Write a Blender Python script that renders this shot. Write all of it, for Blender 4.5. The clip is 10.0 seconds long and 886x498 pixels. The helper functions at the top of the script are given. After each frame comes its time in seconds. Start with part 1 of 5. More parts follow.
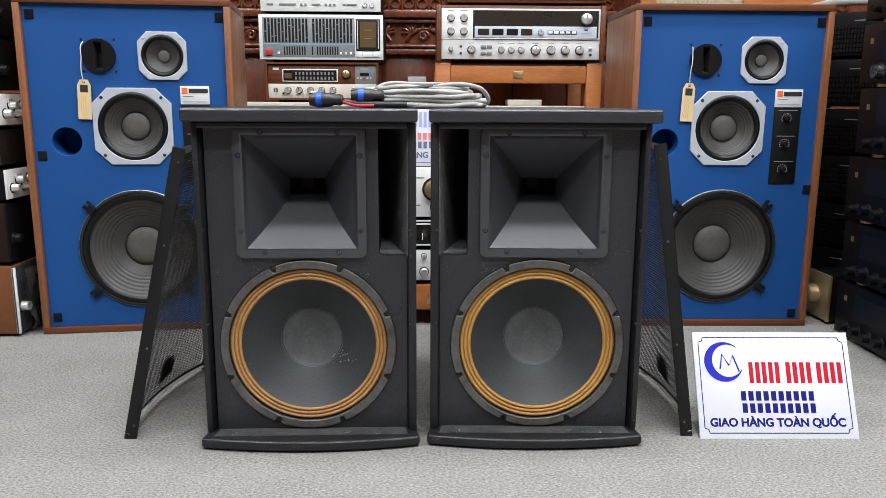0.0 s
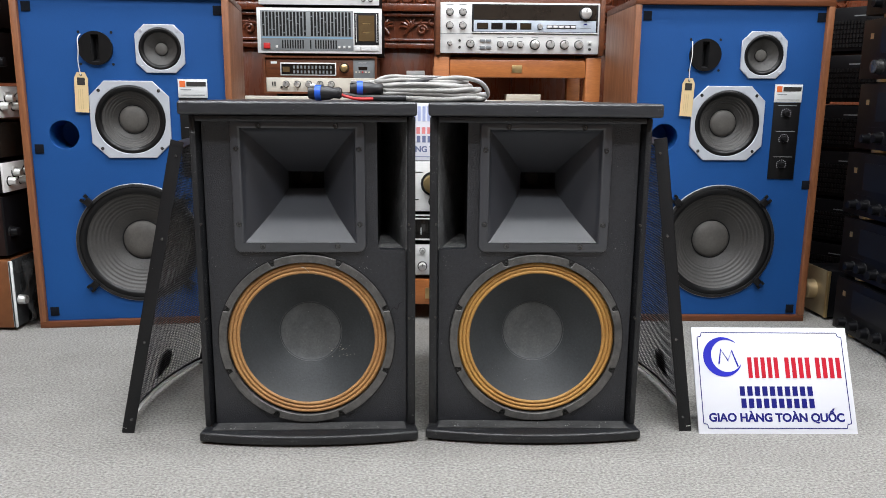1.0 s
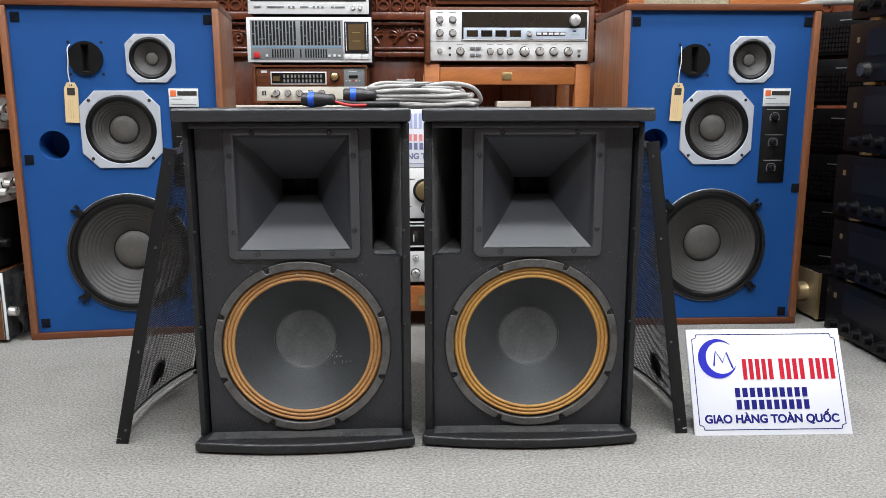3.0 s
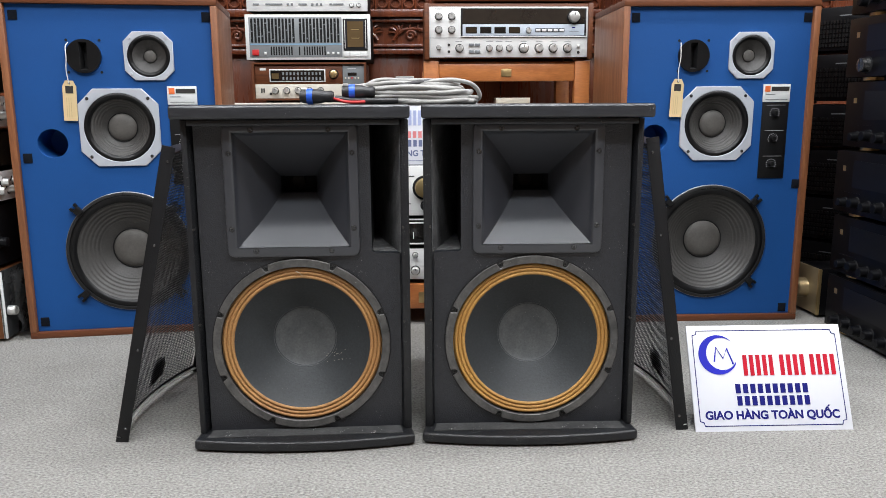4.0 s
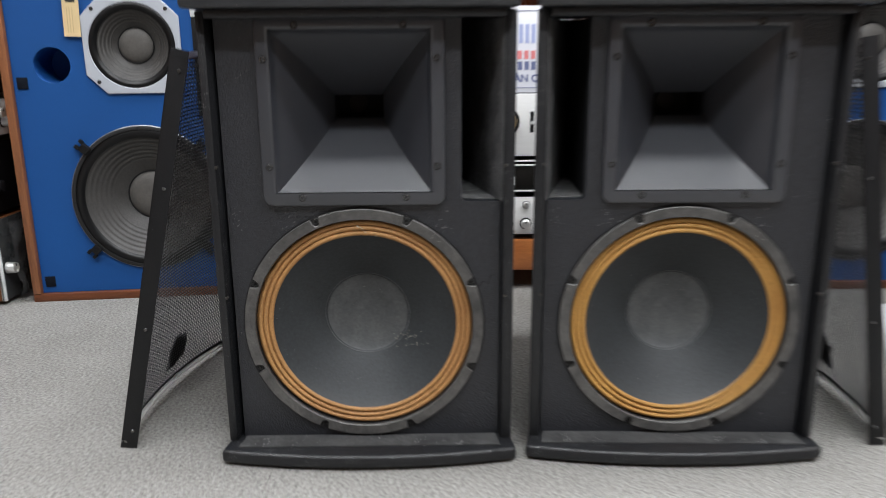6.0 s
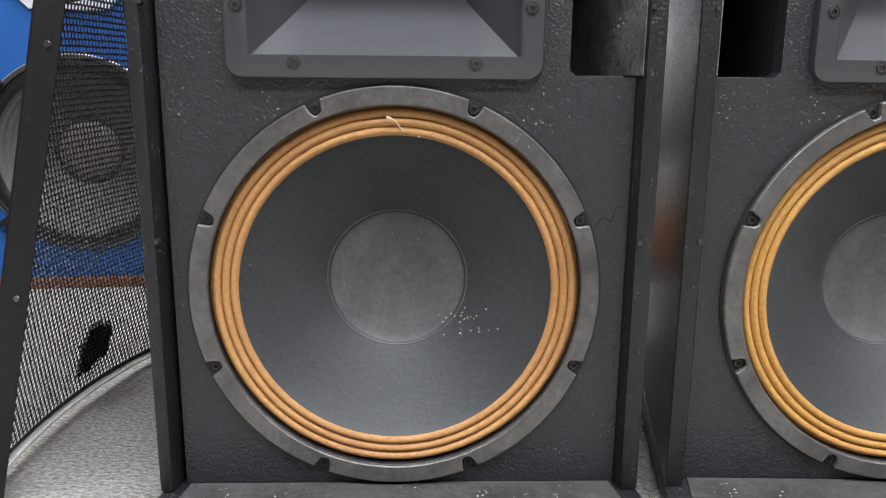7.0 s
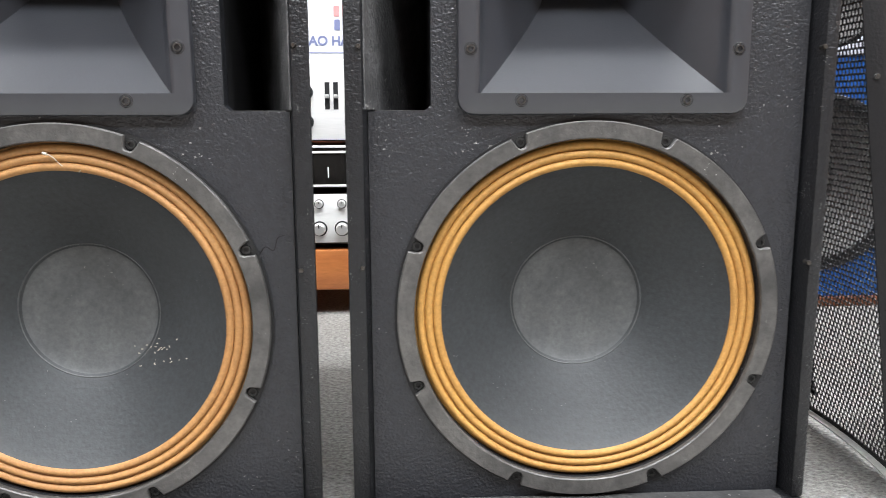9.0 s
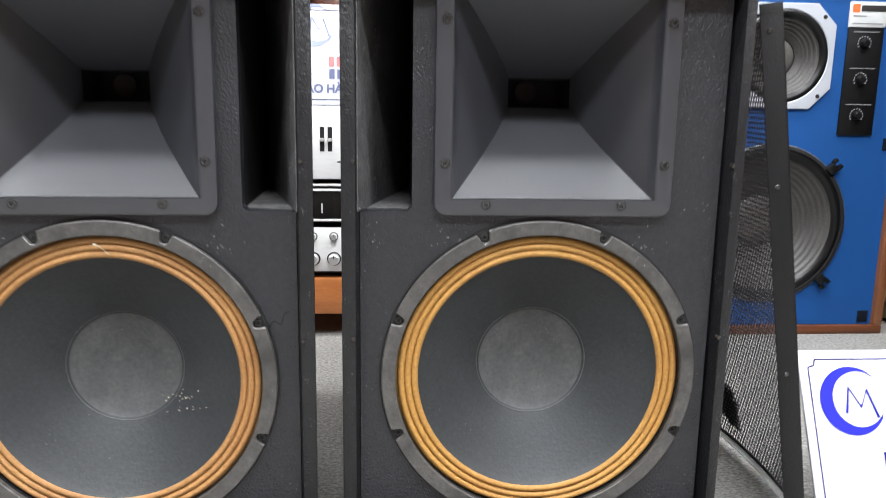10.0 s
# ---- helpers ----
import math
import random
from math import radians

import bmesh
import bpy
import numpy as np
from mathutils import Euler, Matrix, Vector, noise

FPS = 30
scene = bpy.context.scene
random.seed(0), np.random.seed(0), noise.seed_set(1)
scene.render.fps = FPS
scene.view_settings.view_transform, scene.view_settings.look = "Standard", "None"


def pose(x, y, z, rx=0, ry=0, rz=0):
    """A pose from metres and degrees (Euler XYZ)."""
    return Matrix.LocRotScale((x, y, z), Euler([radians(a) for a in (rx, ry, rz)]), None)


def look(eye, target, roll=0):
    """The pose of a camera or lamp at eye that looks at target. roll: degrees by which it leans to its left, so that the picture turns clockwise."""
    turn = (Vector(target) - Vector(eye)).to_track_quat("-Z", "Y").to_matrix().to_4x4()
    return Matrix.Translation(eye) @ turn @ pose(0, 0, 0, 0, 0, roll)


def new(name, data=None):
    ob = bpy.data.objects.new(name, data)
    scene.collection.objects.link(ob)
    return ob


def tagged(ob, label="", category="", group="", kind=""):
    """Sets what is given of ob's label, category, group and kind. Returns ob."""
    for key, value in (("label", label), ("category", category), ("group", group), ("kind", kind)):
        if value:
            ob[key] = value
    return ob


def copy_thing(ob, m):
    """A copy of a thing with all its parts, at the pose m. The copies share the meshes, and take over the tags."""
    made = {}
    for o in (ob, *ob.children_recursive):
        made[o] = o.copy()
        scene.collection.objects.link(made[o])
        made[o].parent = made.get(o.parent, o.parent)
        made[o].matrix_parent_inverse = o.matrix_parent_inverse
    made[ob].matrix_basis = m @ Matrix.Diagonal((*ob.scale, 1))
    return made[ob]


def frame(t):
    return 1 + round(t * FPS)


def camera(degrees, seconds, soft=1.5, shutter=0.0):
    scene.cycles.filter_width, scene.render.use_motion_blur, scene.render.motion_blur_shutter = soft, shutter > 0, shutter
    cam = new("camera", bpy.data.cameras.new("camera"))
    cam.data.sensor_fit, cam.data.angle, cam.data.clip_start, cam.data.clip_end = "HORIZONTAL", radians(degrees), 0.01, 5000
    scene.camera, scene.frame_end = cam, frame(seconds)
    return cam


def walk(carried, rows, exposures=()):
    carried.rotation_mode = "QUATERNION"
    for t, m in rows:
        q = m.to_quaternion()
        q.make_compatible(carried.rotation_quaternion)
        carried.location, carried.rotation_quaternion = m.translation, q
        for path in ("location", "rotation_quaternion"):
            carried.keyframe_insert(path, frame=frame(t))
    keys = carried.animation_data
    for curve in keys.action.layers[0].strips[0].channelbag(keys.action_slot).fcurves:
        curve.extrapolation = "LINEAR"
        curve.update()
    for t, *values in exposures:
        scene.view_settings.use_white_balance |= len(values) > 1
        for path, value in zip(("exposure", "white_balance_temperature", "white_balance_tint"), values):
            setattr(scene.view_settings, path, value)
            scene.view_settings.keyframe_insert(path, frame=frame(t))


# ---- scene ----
cam = camera(60.2, 10.0, 0.7, 0.4)
PATH = [
    (0, (-0.0259, -0.0002, 0.6041), (0.0168, 1.9622, 0.2203), 0.29),
    (0.5, (-0.0272, 0.0026, 0.6035), (0.0182, 1.9638, 0.2138), 0.43),
    (1, (-0.0288, 0.0038, 0.6016), (0.0208, 1.9635, 0.2056), 0.47),
    (1.5, (-0.0329, 0.0016, 0.5979), (0.0249, 1.9620, 0.2062), 0.48),
    (2, (-0.0374, 0.0023, 0.5991), (0.0330, 1.9650, 0.2215), 0.38),
    (2.5, (-0.0375, 0.0013, 0.5973), (0.0380, 1.9652, 0.2266), 0.11),
    (4, (-0.0365, 0.0050, 0.5933), (0.0398, 1.9674, 0.2149), -0.27),
    (4.5, (-0.0338, 0.0032, 0.5945), (0.0410, 1.9651, 0.2132), -0.47),
    (5, (-0.0318, 0.0033, 0.5922), (0.0159, 1.9602, 0.1821), -0.82),
    (5.2, (-0.0335, 0.0126, 0.5921), (-0.0089, 1.9639, 0.1541), -0.91),
    (5.5, (-0.0456, 0.0916, 0.5770), (-0.0577, 2.0350, 0.1050), -0.99),
    (5.7, (-0.0643, 0.1923, 0.5681), (-0.0909, 2.1260, 0.0580), -1.01),
    (6, (-0.1225, 0.3664, 0.5197), (-0.1415, 2.3019, 0.0162), -0.43),
    (6.2, (-0.1705, 0.5211, 0.4706), (-0.1872, 2.4583, -0.0266), -0.15),
    (7.3, (-0.2057, 0.7432, 0.3147), (-0.1512, 2.7045, -0.0729), 0.77),
    (7.5, (-0.1787, 0.7392, 0.3127), (-0.1063, 2.7038, -0.0547), 0.80),
    (8, (-0.0847, 0.7333, 0.3307), (0.0028, 2.6998, -0.0230), 0.21),
    (8.5, (-0.0195, 0.7216, 0.3309), (0.0905, 2.6890, -0.0116), -0.35),
    (9, (0.0155, 0.7125, 0.3318), (0.1439, 2.6803, -0.0017), -0.21),
    (9.5, (0.0338, 0.6797, 0.3601), (0.1733, 2.6430, 0.0049), 0.31),
    (10, (0.0177, 0.5993, 0.4369), (0.1770, 2.5577, 0.0640), 0.92),
]
EXPOSURES = [(0, 0.0), (5.2, 0.0), (5.7, -0.08), (6.2, -0.08), (7.3, 0.83), (8.0, 0.86), (9.0, 0.94), (10, 0.75)]
walk(cam, [(t, look(eye, target, roll)) for t, eye, target, roll in PATH], EXPOSURES)

# ---- light ----
world = bpy.data.worlds.new("world")
scene.world = world
world.use_nodes = True
world.node_tree.nodes["Background"].inputs[0].default_value = (0.75, 0.85, 1.0, 1)
world.node_tree.nodes["Background"].inputs[1].default_value = 0.05
CEILING = 2.9
LAMP_WATTS = 19.5
LAMPS = [(x, y) for y in (-0.45, 0.4, 1.45) for x in (-1.4, 0.3, 2.0)]


def ceiling_lamp(x, y, watts):
    lamp = bpy.data.lights.new("tube_light", "AREA")
    lamp.shape, lamp.size, lamp.size_y = "RECTANGLE", 1.16, 0.26
    lamp.energy, lamp.color = watts, (0.915, 0.95, 1.0)
    ob = new("tube_light", lamp)
    ob.matrix_world = pose(x, y, CEILING - 0.075)


for lx, ly in LAMPS:
    ceiling_lamp(lx, ly, LAMP_WATTS * (1.2 if ly > 1 else 1.1 if ly > 0 else 1.6) * (1.3 if abs(lx) < 1 else 1.05))


# ---- materials ----
def material(name, colour, rough=0.5, metal=0.0, second=None, scale=8.0, stretch=(1, 1, 1), amount=0.5,
             grain=0.0, grain_scale=200.0, bump=0.0, bump_scale=200.0, specks=0.0, speck_scale=60.0,
             speck_colour=(0.5, 0.5, 0.48), emit=0.0, coat=0.0, rough_vary=0.12, spec=0.5, alpha=1.0,
             sheen=0.0, relief_depth=0.0015):
    """A surface with broad variation between two colours, fine grain, relief and scattered pale specks."""
    m = bpy.data.materials.new(name)
    m.use_nodes = True
    nt = m.node_tree
    p = nt.nodes["Principled BSDF"]
    link = nt.links.new

    def node(kind, **values):
        n = nt.nodes.new(kind)
        for k, v in values.items():
            n.inputs[k].default_value = v
        return n

    coord = node("ShaderNodeTexCoord")
    mapping = node("ShaderNodeMapping", Scale=stretch)
    link(coord.outputs["Object"], mapping.inputs["Vector"])
    broad = node("ShaderNodeTexNoise", Scale=scale, Detail=6.0, Roughness=0.6)
    link(mapping.outputs[0], broad.inputs["Vector"])
    ramp = node("ShaderNodeMapRange")
    ramp.inputs["From Min"].default_value, ramp.inputs["From Max"].default_value = 0.3, 0.7
    link(broad.outputs["Fac"], ramp.inputs["Value"])
    c2 = second or tuple(c * 0.75 for c in colour)
    mix = node("ShaderNodeMix")
    mix.data_type = "RGBA"
    mix.inputs["A"].default_value, mix.inputs["B"].default_value = (*colour, 1), (*c2, 1)
    strength = node("ShaderNodeMath")
    strength.operation = "MULTIPLY"
    strength.inputs[1].default_value = amount
    link(ramp.outputs[0], strength.inputs[0])
    link(strength.outputs[0], mix.inputs["Factor"])
    out = mix.outputs["Result"]
    if grain:
        fine = node("ShaderNodeTexNoise", Scale=grain_scale, Detail=3.0, Roughness=0.7)
        link(mapping.outputs[0], fine.inputs["Vector"])
        fr = node("ShaderNodeMapRange")
        fr.inputs["From Min"].default_value, fr.inputs["From Max"].default_value = 0.25, 0.75
        fr.inputs["To Min"].default_value, fr.inputs["To Max"].default_value = 1 - grain, 1 + grain
        link(fine.outputs["Fac"], fr.inputs["Value"])
        mul = node("ShaderNodeVectorMath")
        mul.operation = "SCALE"
        link(out, mul.inputs[0])
        link(fr.outputs[0], mul.inputs["Scale"])
        out = mul.outputs[0]
    if specks:
        cells = node("ShaderNodeTexVoronoi", Scale=speck_scale)
        wob = node("ShaderNodeTexNoise", Scale=speck_scale * 2.2, Detail=2.0)
        link(coord.outputs["Object"], wob.inputs["Vector"])
        bend = node("ShaderNodeVectorMath")
        bend.operation = "MULTIPLY_ADD"
        bend.inputs[1].default_value = (0.9 / speck_scale,) * 3
        link(wob.outputs["Color"], bend.inputs[0])
        link(coord.outputs["Object"], bend.inputs[2])
        link(bend.outputs[0], cells.inputs["Vector"])
        dirt = node("ShaderNodeTexNoise", Scale=speck_scale * 0.12, Detail=4.0)
        link(coord.outputs["Object"], dirt.inputs["Vector"])
        size = node("ShaderNodeMapRange")
        size.inputs["From Min"].default_value, size.inputs["From Max"].default_value = 0.5, 0.75
        size.inputs["To Min"].default_value, size.inputs["To Max"].default_value = 0.0, specks
        link(dirt.outputs["Fac"], size.inputs["Value"])
        less = node("ShaderNodeMath")
        less.operation = "LESS_THAN"
        link(cells.outputs["Distance"], less.inputs[0])
        link(size.outputs[0], less.inputs[1])
        spot = node("ShaderNodeMix")
        spot.data_type = "RGBA"
        spot.inputs["B"].default_value = (*speck_colour, 1)
        link(out, spot.inputs["A"])
        link(less.outputs[0], spot.inputs["Factor"])
        out = spot.outputs["Result"]
    link(out, p.inputs["Base Color"])
    rv = node("ShaderNodeMapRange")
    rv.inputs["To Min"].default_value, rv.inputs["To Max"].default_value = max(0.02, rough - rough_vary), min(1, rough + rough_vary)
    link(broad.outputs["Fac"], rv.inputs["Value"])
    link(rv.outputs[0], p.inputs["Roughness"])
    p.inputs["Metallic"].default_value = metal
    p.inputs["Specular IOR Level"].default_value = spec
    p.inputs["Coat Weight"].default_value = coat
    p.inputs["Sheen Weight"].default_value = sheen
    p.inputs["Sheen Roughness"].default_value = 0.4
    if alpha < 1:
        p.inputs["Transmission Weight"].default_value = 1 - alpha
        p.inputs["IOR"].default_value = 1.15
    if bump:
        relief = node("ShaderNodeTexNoise", Scale=bump_scale, Detail=2.0, Roughness=0.5)
        link(mapping.outputs[0], relief.inputs["Vector"])
        b = node("ShaderNodeBump", Strength=min(1.0, bump), Distance=relief_depth)
        link(relief.outputs["Fac"], b.inputs["Height"])
        link(b.outputs[0], p.inputs["Normal"])
    if emit:
        p.inputs["Emission Color"].default_value = (*colour, 1)
        p.inputs["Emission Strength"].default_value = emit
    return m


CARPET = material("grey_carpet", (0.275, 0.268, 0.252), 0.95, second=(0.205, 0.199, 0.187), scale=9, stretch=(0.7, 1.0, 1.0), grain=0.62, grain_scale=270, bump=1.0, bump_scale=230, relief_depth=0.005, spec=0.1)
PAINT = material("textured_black_paint", (0.0190, 0.0203, 0.0245), 0.37, second=(0.0120, 0.0130, 0.0160), scale=6, bump=0.75, bump_scale=420, specks=0.24, speck_scale=230, speck_colour=(0.22, 0.22, 0.21), grain=0.3, spec=0.65)
LID_PAINT = material("brushed_black_lid_paint", (0.0250, 0.0265, 0.0310), 0.36, second=(0.0165, 0.0175, 0.0210), scale=8, stretch=(0.25, 1.5, 1.5), bump=0.45, bump_scale=170, specks=0.2, speck_scale=260, speck_colour=(0.2, 0.2, 0.2), grain=0.3, grain_scale=150, spec=0.7)
# Darker than the baffle paint: side-panel shade is in the colour, specks are scuffs.
PAINT_WORN_SHADED = material("scuffed_shaded_black_paint", (0.0118, 0.0124, 0.0142), 0.36, second=(0.0060, 0.0064, 0.0078), scale=9, bump=0.6, bump_scale=420, specks=0.38, speck_scale=480, speck_colour=(0.17, 0.17, 0.165), grain=0.3, spec=0.5)
DUSTY_TRAY = material("dusty_dark_ledge", (0.062, 0.062, 0.061), 0.8, second=(0.018, 0.018, 0.019), scale=26, amount=0.95, grain=0.4, grain_scale=190, bump=0.4, specks=0.3, speck_scale=230)
# Pale base carries the light that falls into the port; specks are surface flecks.
LINING_LIT = material("rough_speckled_lit_paint", (0.125, 0.125, 0.127), 0.55, second=(0.040, 0.0405, 0.042), scale=30, amount=0.9, grain=0.5, grain_scale=190, bump=0.8, bump_scale=260, specks=0.32, speck_scale=260, speck_colour=(0.5, 0.5, 0.48))
DUSTY = material("dusty_black_ledge", (0.17, 0.17, 0.167), 0.8, second=(0.06, 0.06, 0.06), scale=40, amount=1.0, grain=0.5, grain_scale=190, bump=0.6, bump_scale=300, specks=0.32, speck_scale=180)
HORN = material("grey_black_horn_plastic", (0.0315, 0.0335, 0.0405), 0.37, second=(0.0250, 0.0268, 0.0330), scale=6, grain=0.07, grain_scale=90, bump=0.05, bump_scale=500, specks=0.07, speck_scale=190, speck_colour=(0.2, 0.2, 0.2), spec=1.0, rough_vary=0.06)
# Also colours the shade inside the ports and horn throats.
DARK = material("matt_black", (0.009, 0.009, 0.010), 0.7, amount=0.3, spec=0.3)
CAST = material("cast_grey_frame", (0.125, 0.120, 0.114), 0.42, second=(0.040, 0.0395, 0.039), scale=22, amount=0.9, metal=0.2, grain=0.28, grain_scale=150, bump=0.3, bump_scale=300, specks=0.13, speck_scale=200, rough_vary=0.2)
THROAT = material("dark_brown_felt_disc", (0.020, 0.015, 0.013), 0.8, second=(0.012, 0.009, 0.008), scale=60, grain=0.2)
GASKET = material("black_gasket", (0.007, 0.007, 0.0075), 0.6, scale=20)
ORANGE = material("orange_cloth_surround", (0.475, 0.258, 0.066), 0.6, second=(0.36, 0.172, 0.042), scale=12, amount=0.75, grain=0.22, grain_scale=260, bump=0.3, bump_scale=420)
ORANGE_BROWN = material("brown_orange_cloth_surround", (0.44, 0.232, 0.083), 0.6, second=(0.30, 0.142, 0.048), scale=12, amount=0.8, grain=0.22, grain_scale=260, bump=0.3, bump_scale=420)
CONE = material("dusty_black_paper_cone", (0.0275, 0.0318, 0.0345), 0.54, second=(0.0165, 0.0195, 0.0215), scale=13, grain=0.3, grain_scale=260, bump=0.16, bump_scale=320, specks=0.13, speck_scale=210, speck_colour=(0.20, 0.20, 0.19), spec=0.5, sheen=0.10)
CAP = material("dust_cap_paper", (0.098, 0.103, 0.105), 0.52, second=(0.052, 0.055, 0.057), scale=22, amount=1.0, grain=0.25, grain_scale=260, bump=0.14, bump_scale=320, specks=0.12, speck_scale=180, speck_colour=(0.24, 0.24, 0.23), sheen=0.10)
SUNK_SCREW = material("blackened_screw_steel", (0.055, 0.055, 0.054), 0.4, metal=0.6, second=(0.02, 0.02, 0.02), scale=60)
LINT = material("pale_lint", (0.55, 0.50, 0.40), 0.9)
SCREW = material("black_screw_steel", (0.15, 0.15, 0.15), 0.24, metal=0.8, second=(0.06, 0.06, 0.06), scale=60)
STEEL = material("worn_steel", (0.11, 0.10, 0.09), 0.35, metal=0.8, scale=50)
MESH = material("black_steel_mesh", (0.032, 0.032, 0.034), 0.36, metal=0.4, scale=12)
FLANGE = material("satin_black_flange", (0.010, 0.010, 0.011), 0.45, scale=12, bump=0.25, bump_scale=350, specks=0.1, speck_scale=90, spec=0.28)
LIP = material("pale_felt_lip", (0.66, 0.655, 0.63), 0.85, scale=25, grain=0.15)
BLUE = material("blue_baffle_paint", (0.0065, 0.067, 0.245), 0.62, second=(0.0060, 0.054, 0.200), scale=3, grain=0.05, grain_scale=400, bump=0.12, bump_scale=400, spec=0.28)
WALNUT = material("walnut_veneer", (0.260, 0.100, 0.041), 0.40, second=(0.140, 0.050, 0.020), scale=9, stretch=(9, 9, 0.7), amount=0.9, grain=0.26, grain_scale=60, bump=0.1, bump_scale=60, spec=0.5)
WALNUT_X = material("walnut_edging", (0.155, 0.050, 0.019), 0.42, second=(0.080, 0.025, 0.010), scale=9, stretch=(0.8, 9, 9), amount=0.9, grain=0.2, grain_scale=60, spec=0.4)
PLATE = material("painted_silver_plate", (0.47, 0.495, 0.54), 0.42, metal=0.15, second=(0.40, 0.425, 0.47), scale=12)
SILVER_EDGE = material("bare_metal_edge", (0.30, 0.31, 0.33), 0.35, metal=0.6, second=(0.12, 0.12, 0.13), scale=25, amount=1.0)
RUBBER = material("black_rubber_surround", (0.0055, 0.0055, 0.006), 0.36, scale=15, spec=0.3)
PAPER = material("grey_paper_cone", (0.052, 0.0495, 0.0465), 0.55, second=(0.028, 0.0265, 0.025), scale=16, grain=0.25, grain_scale=220, bump=0.25)
PAPER_CAP = material("grey_brown_dust_cap", (0.105, 0.098, 0.090), 0.6, second=(0.065, 0.060, 0.055), scale=20, amount=0.9, grain=0.15)
VELCRO = material("dark_velcro", (0.005, 0.007, 0.012), 0.95, scale=60, grain=0.4, spec=0.15)
TAG_PRINT = material("faint_tag_print", (0.52, 0.39, 0.21), 0.8)
TAG = material("manila_tag", (0.66, 0.50, 0.27), 0.8, scale=18)
STRING = material("white_string", (0.72, 0.72, 0.70), 0.9, scale=40)
INK = material("black_ink", (0.02, 0.018, 0.016), 0.6)
PANEL_BLACK = material("satin_black_panel", (0.0045, 0.0045, 0.005), 0.5, spec=0.25)
MARKS = material("grey_print", (0.35, 0.35, 0.35), 0.6)
LABEL = material("pale_label", (0.68, 0.70, 0.70), 0.5, scale=20)
LOGO_ORANGE = material("orange_print", (0.75, 0.16, 0.04), 0.5)
ACRYLIC = material("white_acrylic", (0.64, 0.65, 0.70), 0.25, second=(0.70, 0.71, 0.75), scale=4, rough_vary=0.05)
INK_BLUE = material("blue_vinyl", (0.018, 0.022, 0.42), 0.5, spec=0.25)
INK_NAVY = material("navy_vinyl", (0.007, 0.009, 0.145), 0.5, spec=0.2)
INK_RED = material("red_vinyl", (0.46, 0.006, 0.022), 0.5, spec=0.25)
INK_PALE_BLUE = material("faded_blue_vinyl", (0.35, 0.40, 0.62), 0.4)
INK_GREY_BLUE = material("grey_blue_vinyl", (0.13, 0.15, 0.27), 0.4)
INK_PALE_RED = material("faded_red_vinyl", (0.68, 0.22, 0.22), 0.4)
SILVER = material("brushed_aluminium", (0.80, 0.80, 0.79), 0.36, metal=0.2, second=(0.72, 0.72, 0.71), scale=20, stretch=(0.3, 1, 12), grain=0.06, grain_scale=120)
WHITE_PANEL = material("pale_silver_panel", (0.82, 0.83, 0.82), 0.4, metal=0.1, scale=14)
KNOB = material("chrome_knob", (0.86, 0.86, 0.84), 0.30, metal=0.75, scale=40)
GREY_PANEL = material("grey_equaliser_panel", (0.20, 0.215, 0.225), 0.45, metal=0.1, scale=20)
EQ_PANEL = material("mid_grey_slider_panel", (0.24, 0.255, 0.265), 0.45, scale=20)
PITCH = material("black_slot", (0.004, 0.004, 0.004), 0.9)
PALE_BLUE = material("pale_blue_grey_strip", (0.50, 0.56, 0.64), 0.4, scale=20)
AMBER_DARK = material("dim_amber_meter", (0.035, 0.026, 0.016), 0.15, rough_vary=0.05)
GLASS = material("dark_glass", (0.012, 0.011, 0.010), 0.06, rough_vary=0.03, coat=0.4)
# Brown tint and darker patches stand in for a reflection in the glass.
DIAL_REFLECTION = material("dial_glass_brown_reflection", (0.034, 0.027, 0.021), 0.12, second=(0.016, 0.013, 0.011), scale=7, amount=0.9, rough_vary=0.04, coat=0.4)
DULL_SILVER = material("dull_silver_front", (0.055, 0.058, 0.06), 0.28, metal=0.5, scale=12)
SMOKED = material("smoked_display", (0.006, 0.006, 0.007), 0.4, spec=0.3)
AMBER = material("amber_display", (0.115, 0.075, 0.035), 0.2, rough_vary=0.05)
RED_BUTTON = material("red_button", (0.55, 0.03, 0.03), 0.4)
BLUE_LINE = material("pale_blue_line", (0.22, 0.38, 0.52), 0.4)
CREAM = material("cream_panel", (0.62, 0.58, 0.50), 0.45, second=(0.56, 0.52, 0.44), scale=10)
BRASS = material("brass", (0.70, 0.52, 0.25), 0.32, metal=0.9, scale=30)
GOLD = material("champagne_gold_panel", (0.52, 0.42, 0.26), 0.36, metal=0.7, second=(0.42, 0.33, 0.20), scale=10)
STAND_WOOD = material("orange_brown_stand_wood", (0.47, 0.172, 0.053), 0.34, second=(0.33, 0.104, 0.029), scale=6, stretch=(1, 6, 6), amount=0.85, grain=0.16, grain_scale=50, coat=0.2)
RED_WOOD = material("dark_red_carved_wood", (0.185, 0.050, 0.021), 0.28, second=(0.085, 0.021, 0.009), scale=7, stretch=(5, 5, 0.8), amount=0.8, grain=0.18, grain_scale=60, coat=0.3)
BLACK_AMP = material("black_amplifier_metal", (0.005, 0.005, 0.006), 0.36, second=(0.003, 0.003, 0.004), scale=12, spec=0.18, specks=0.06, speck_scale=40, speck_colour=(0.1, 0.1, 0.1))
GREY_FIN = material("dark_grey_fin", (0.009, 0.009, 0.0095), 0.4, metal=0.3, scale=20)
DARK_WOOD = material("dark_rosewood_case", (0.018, 0.007, 0.006), 0.5, second=(0.009, 0.004, 0.0035), scale=8, stretch=(0.8, 8, 8), spec=0.25)
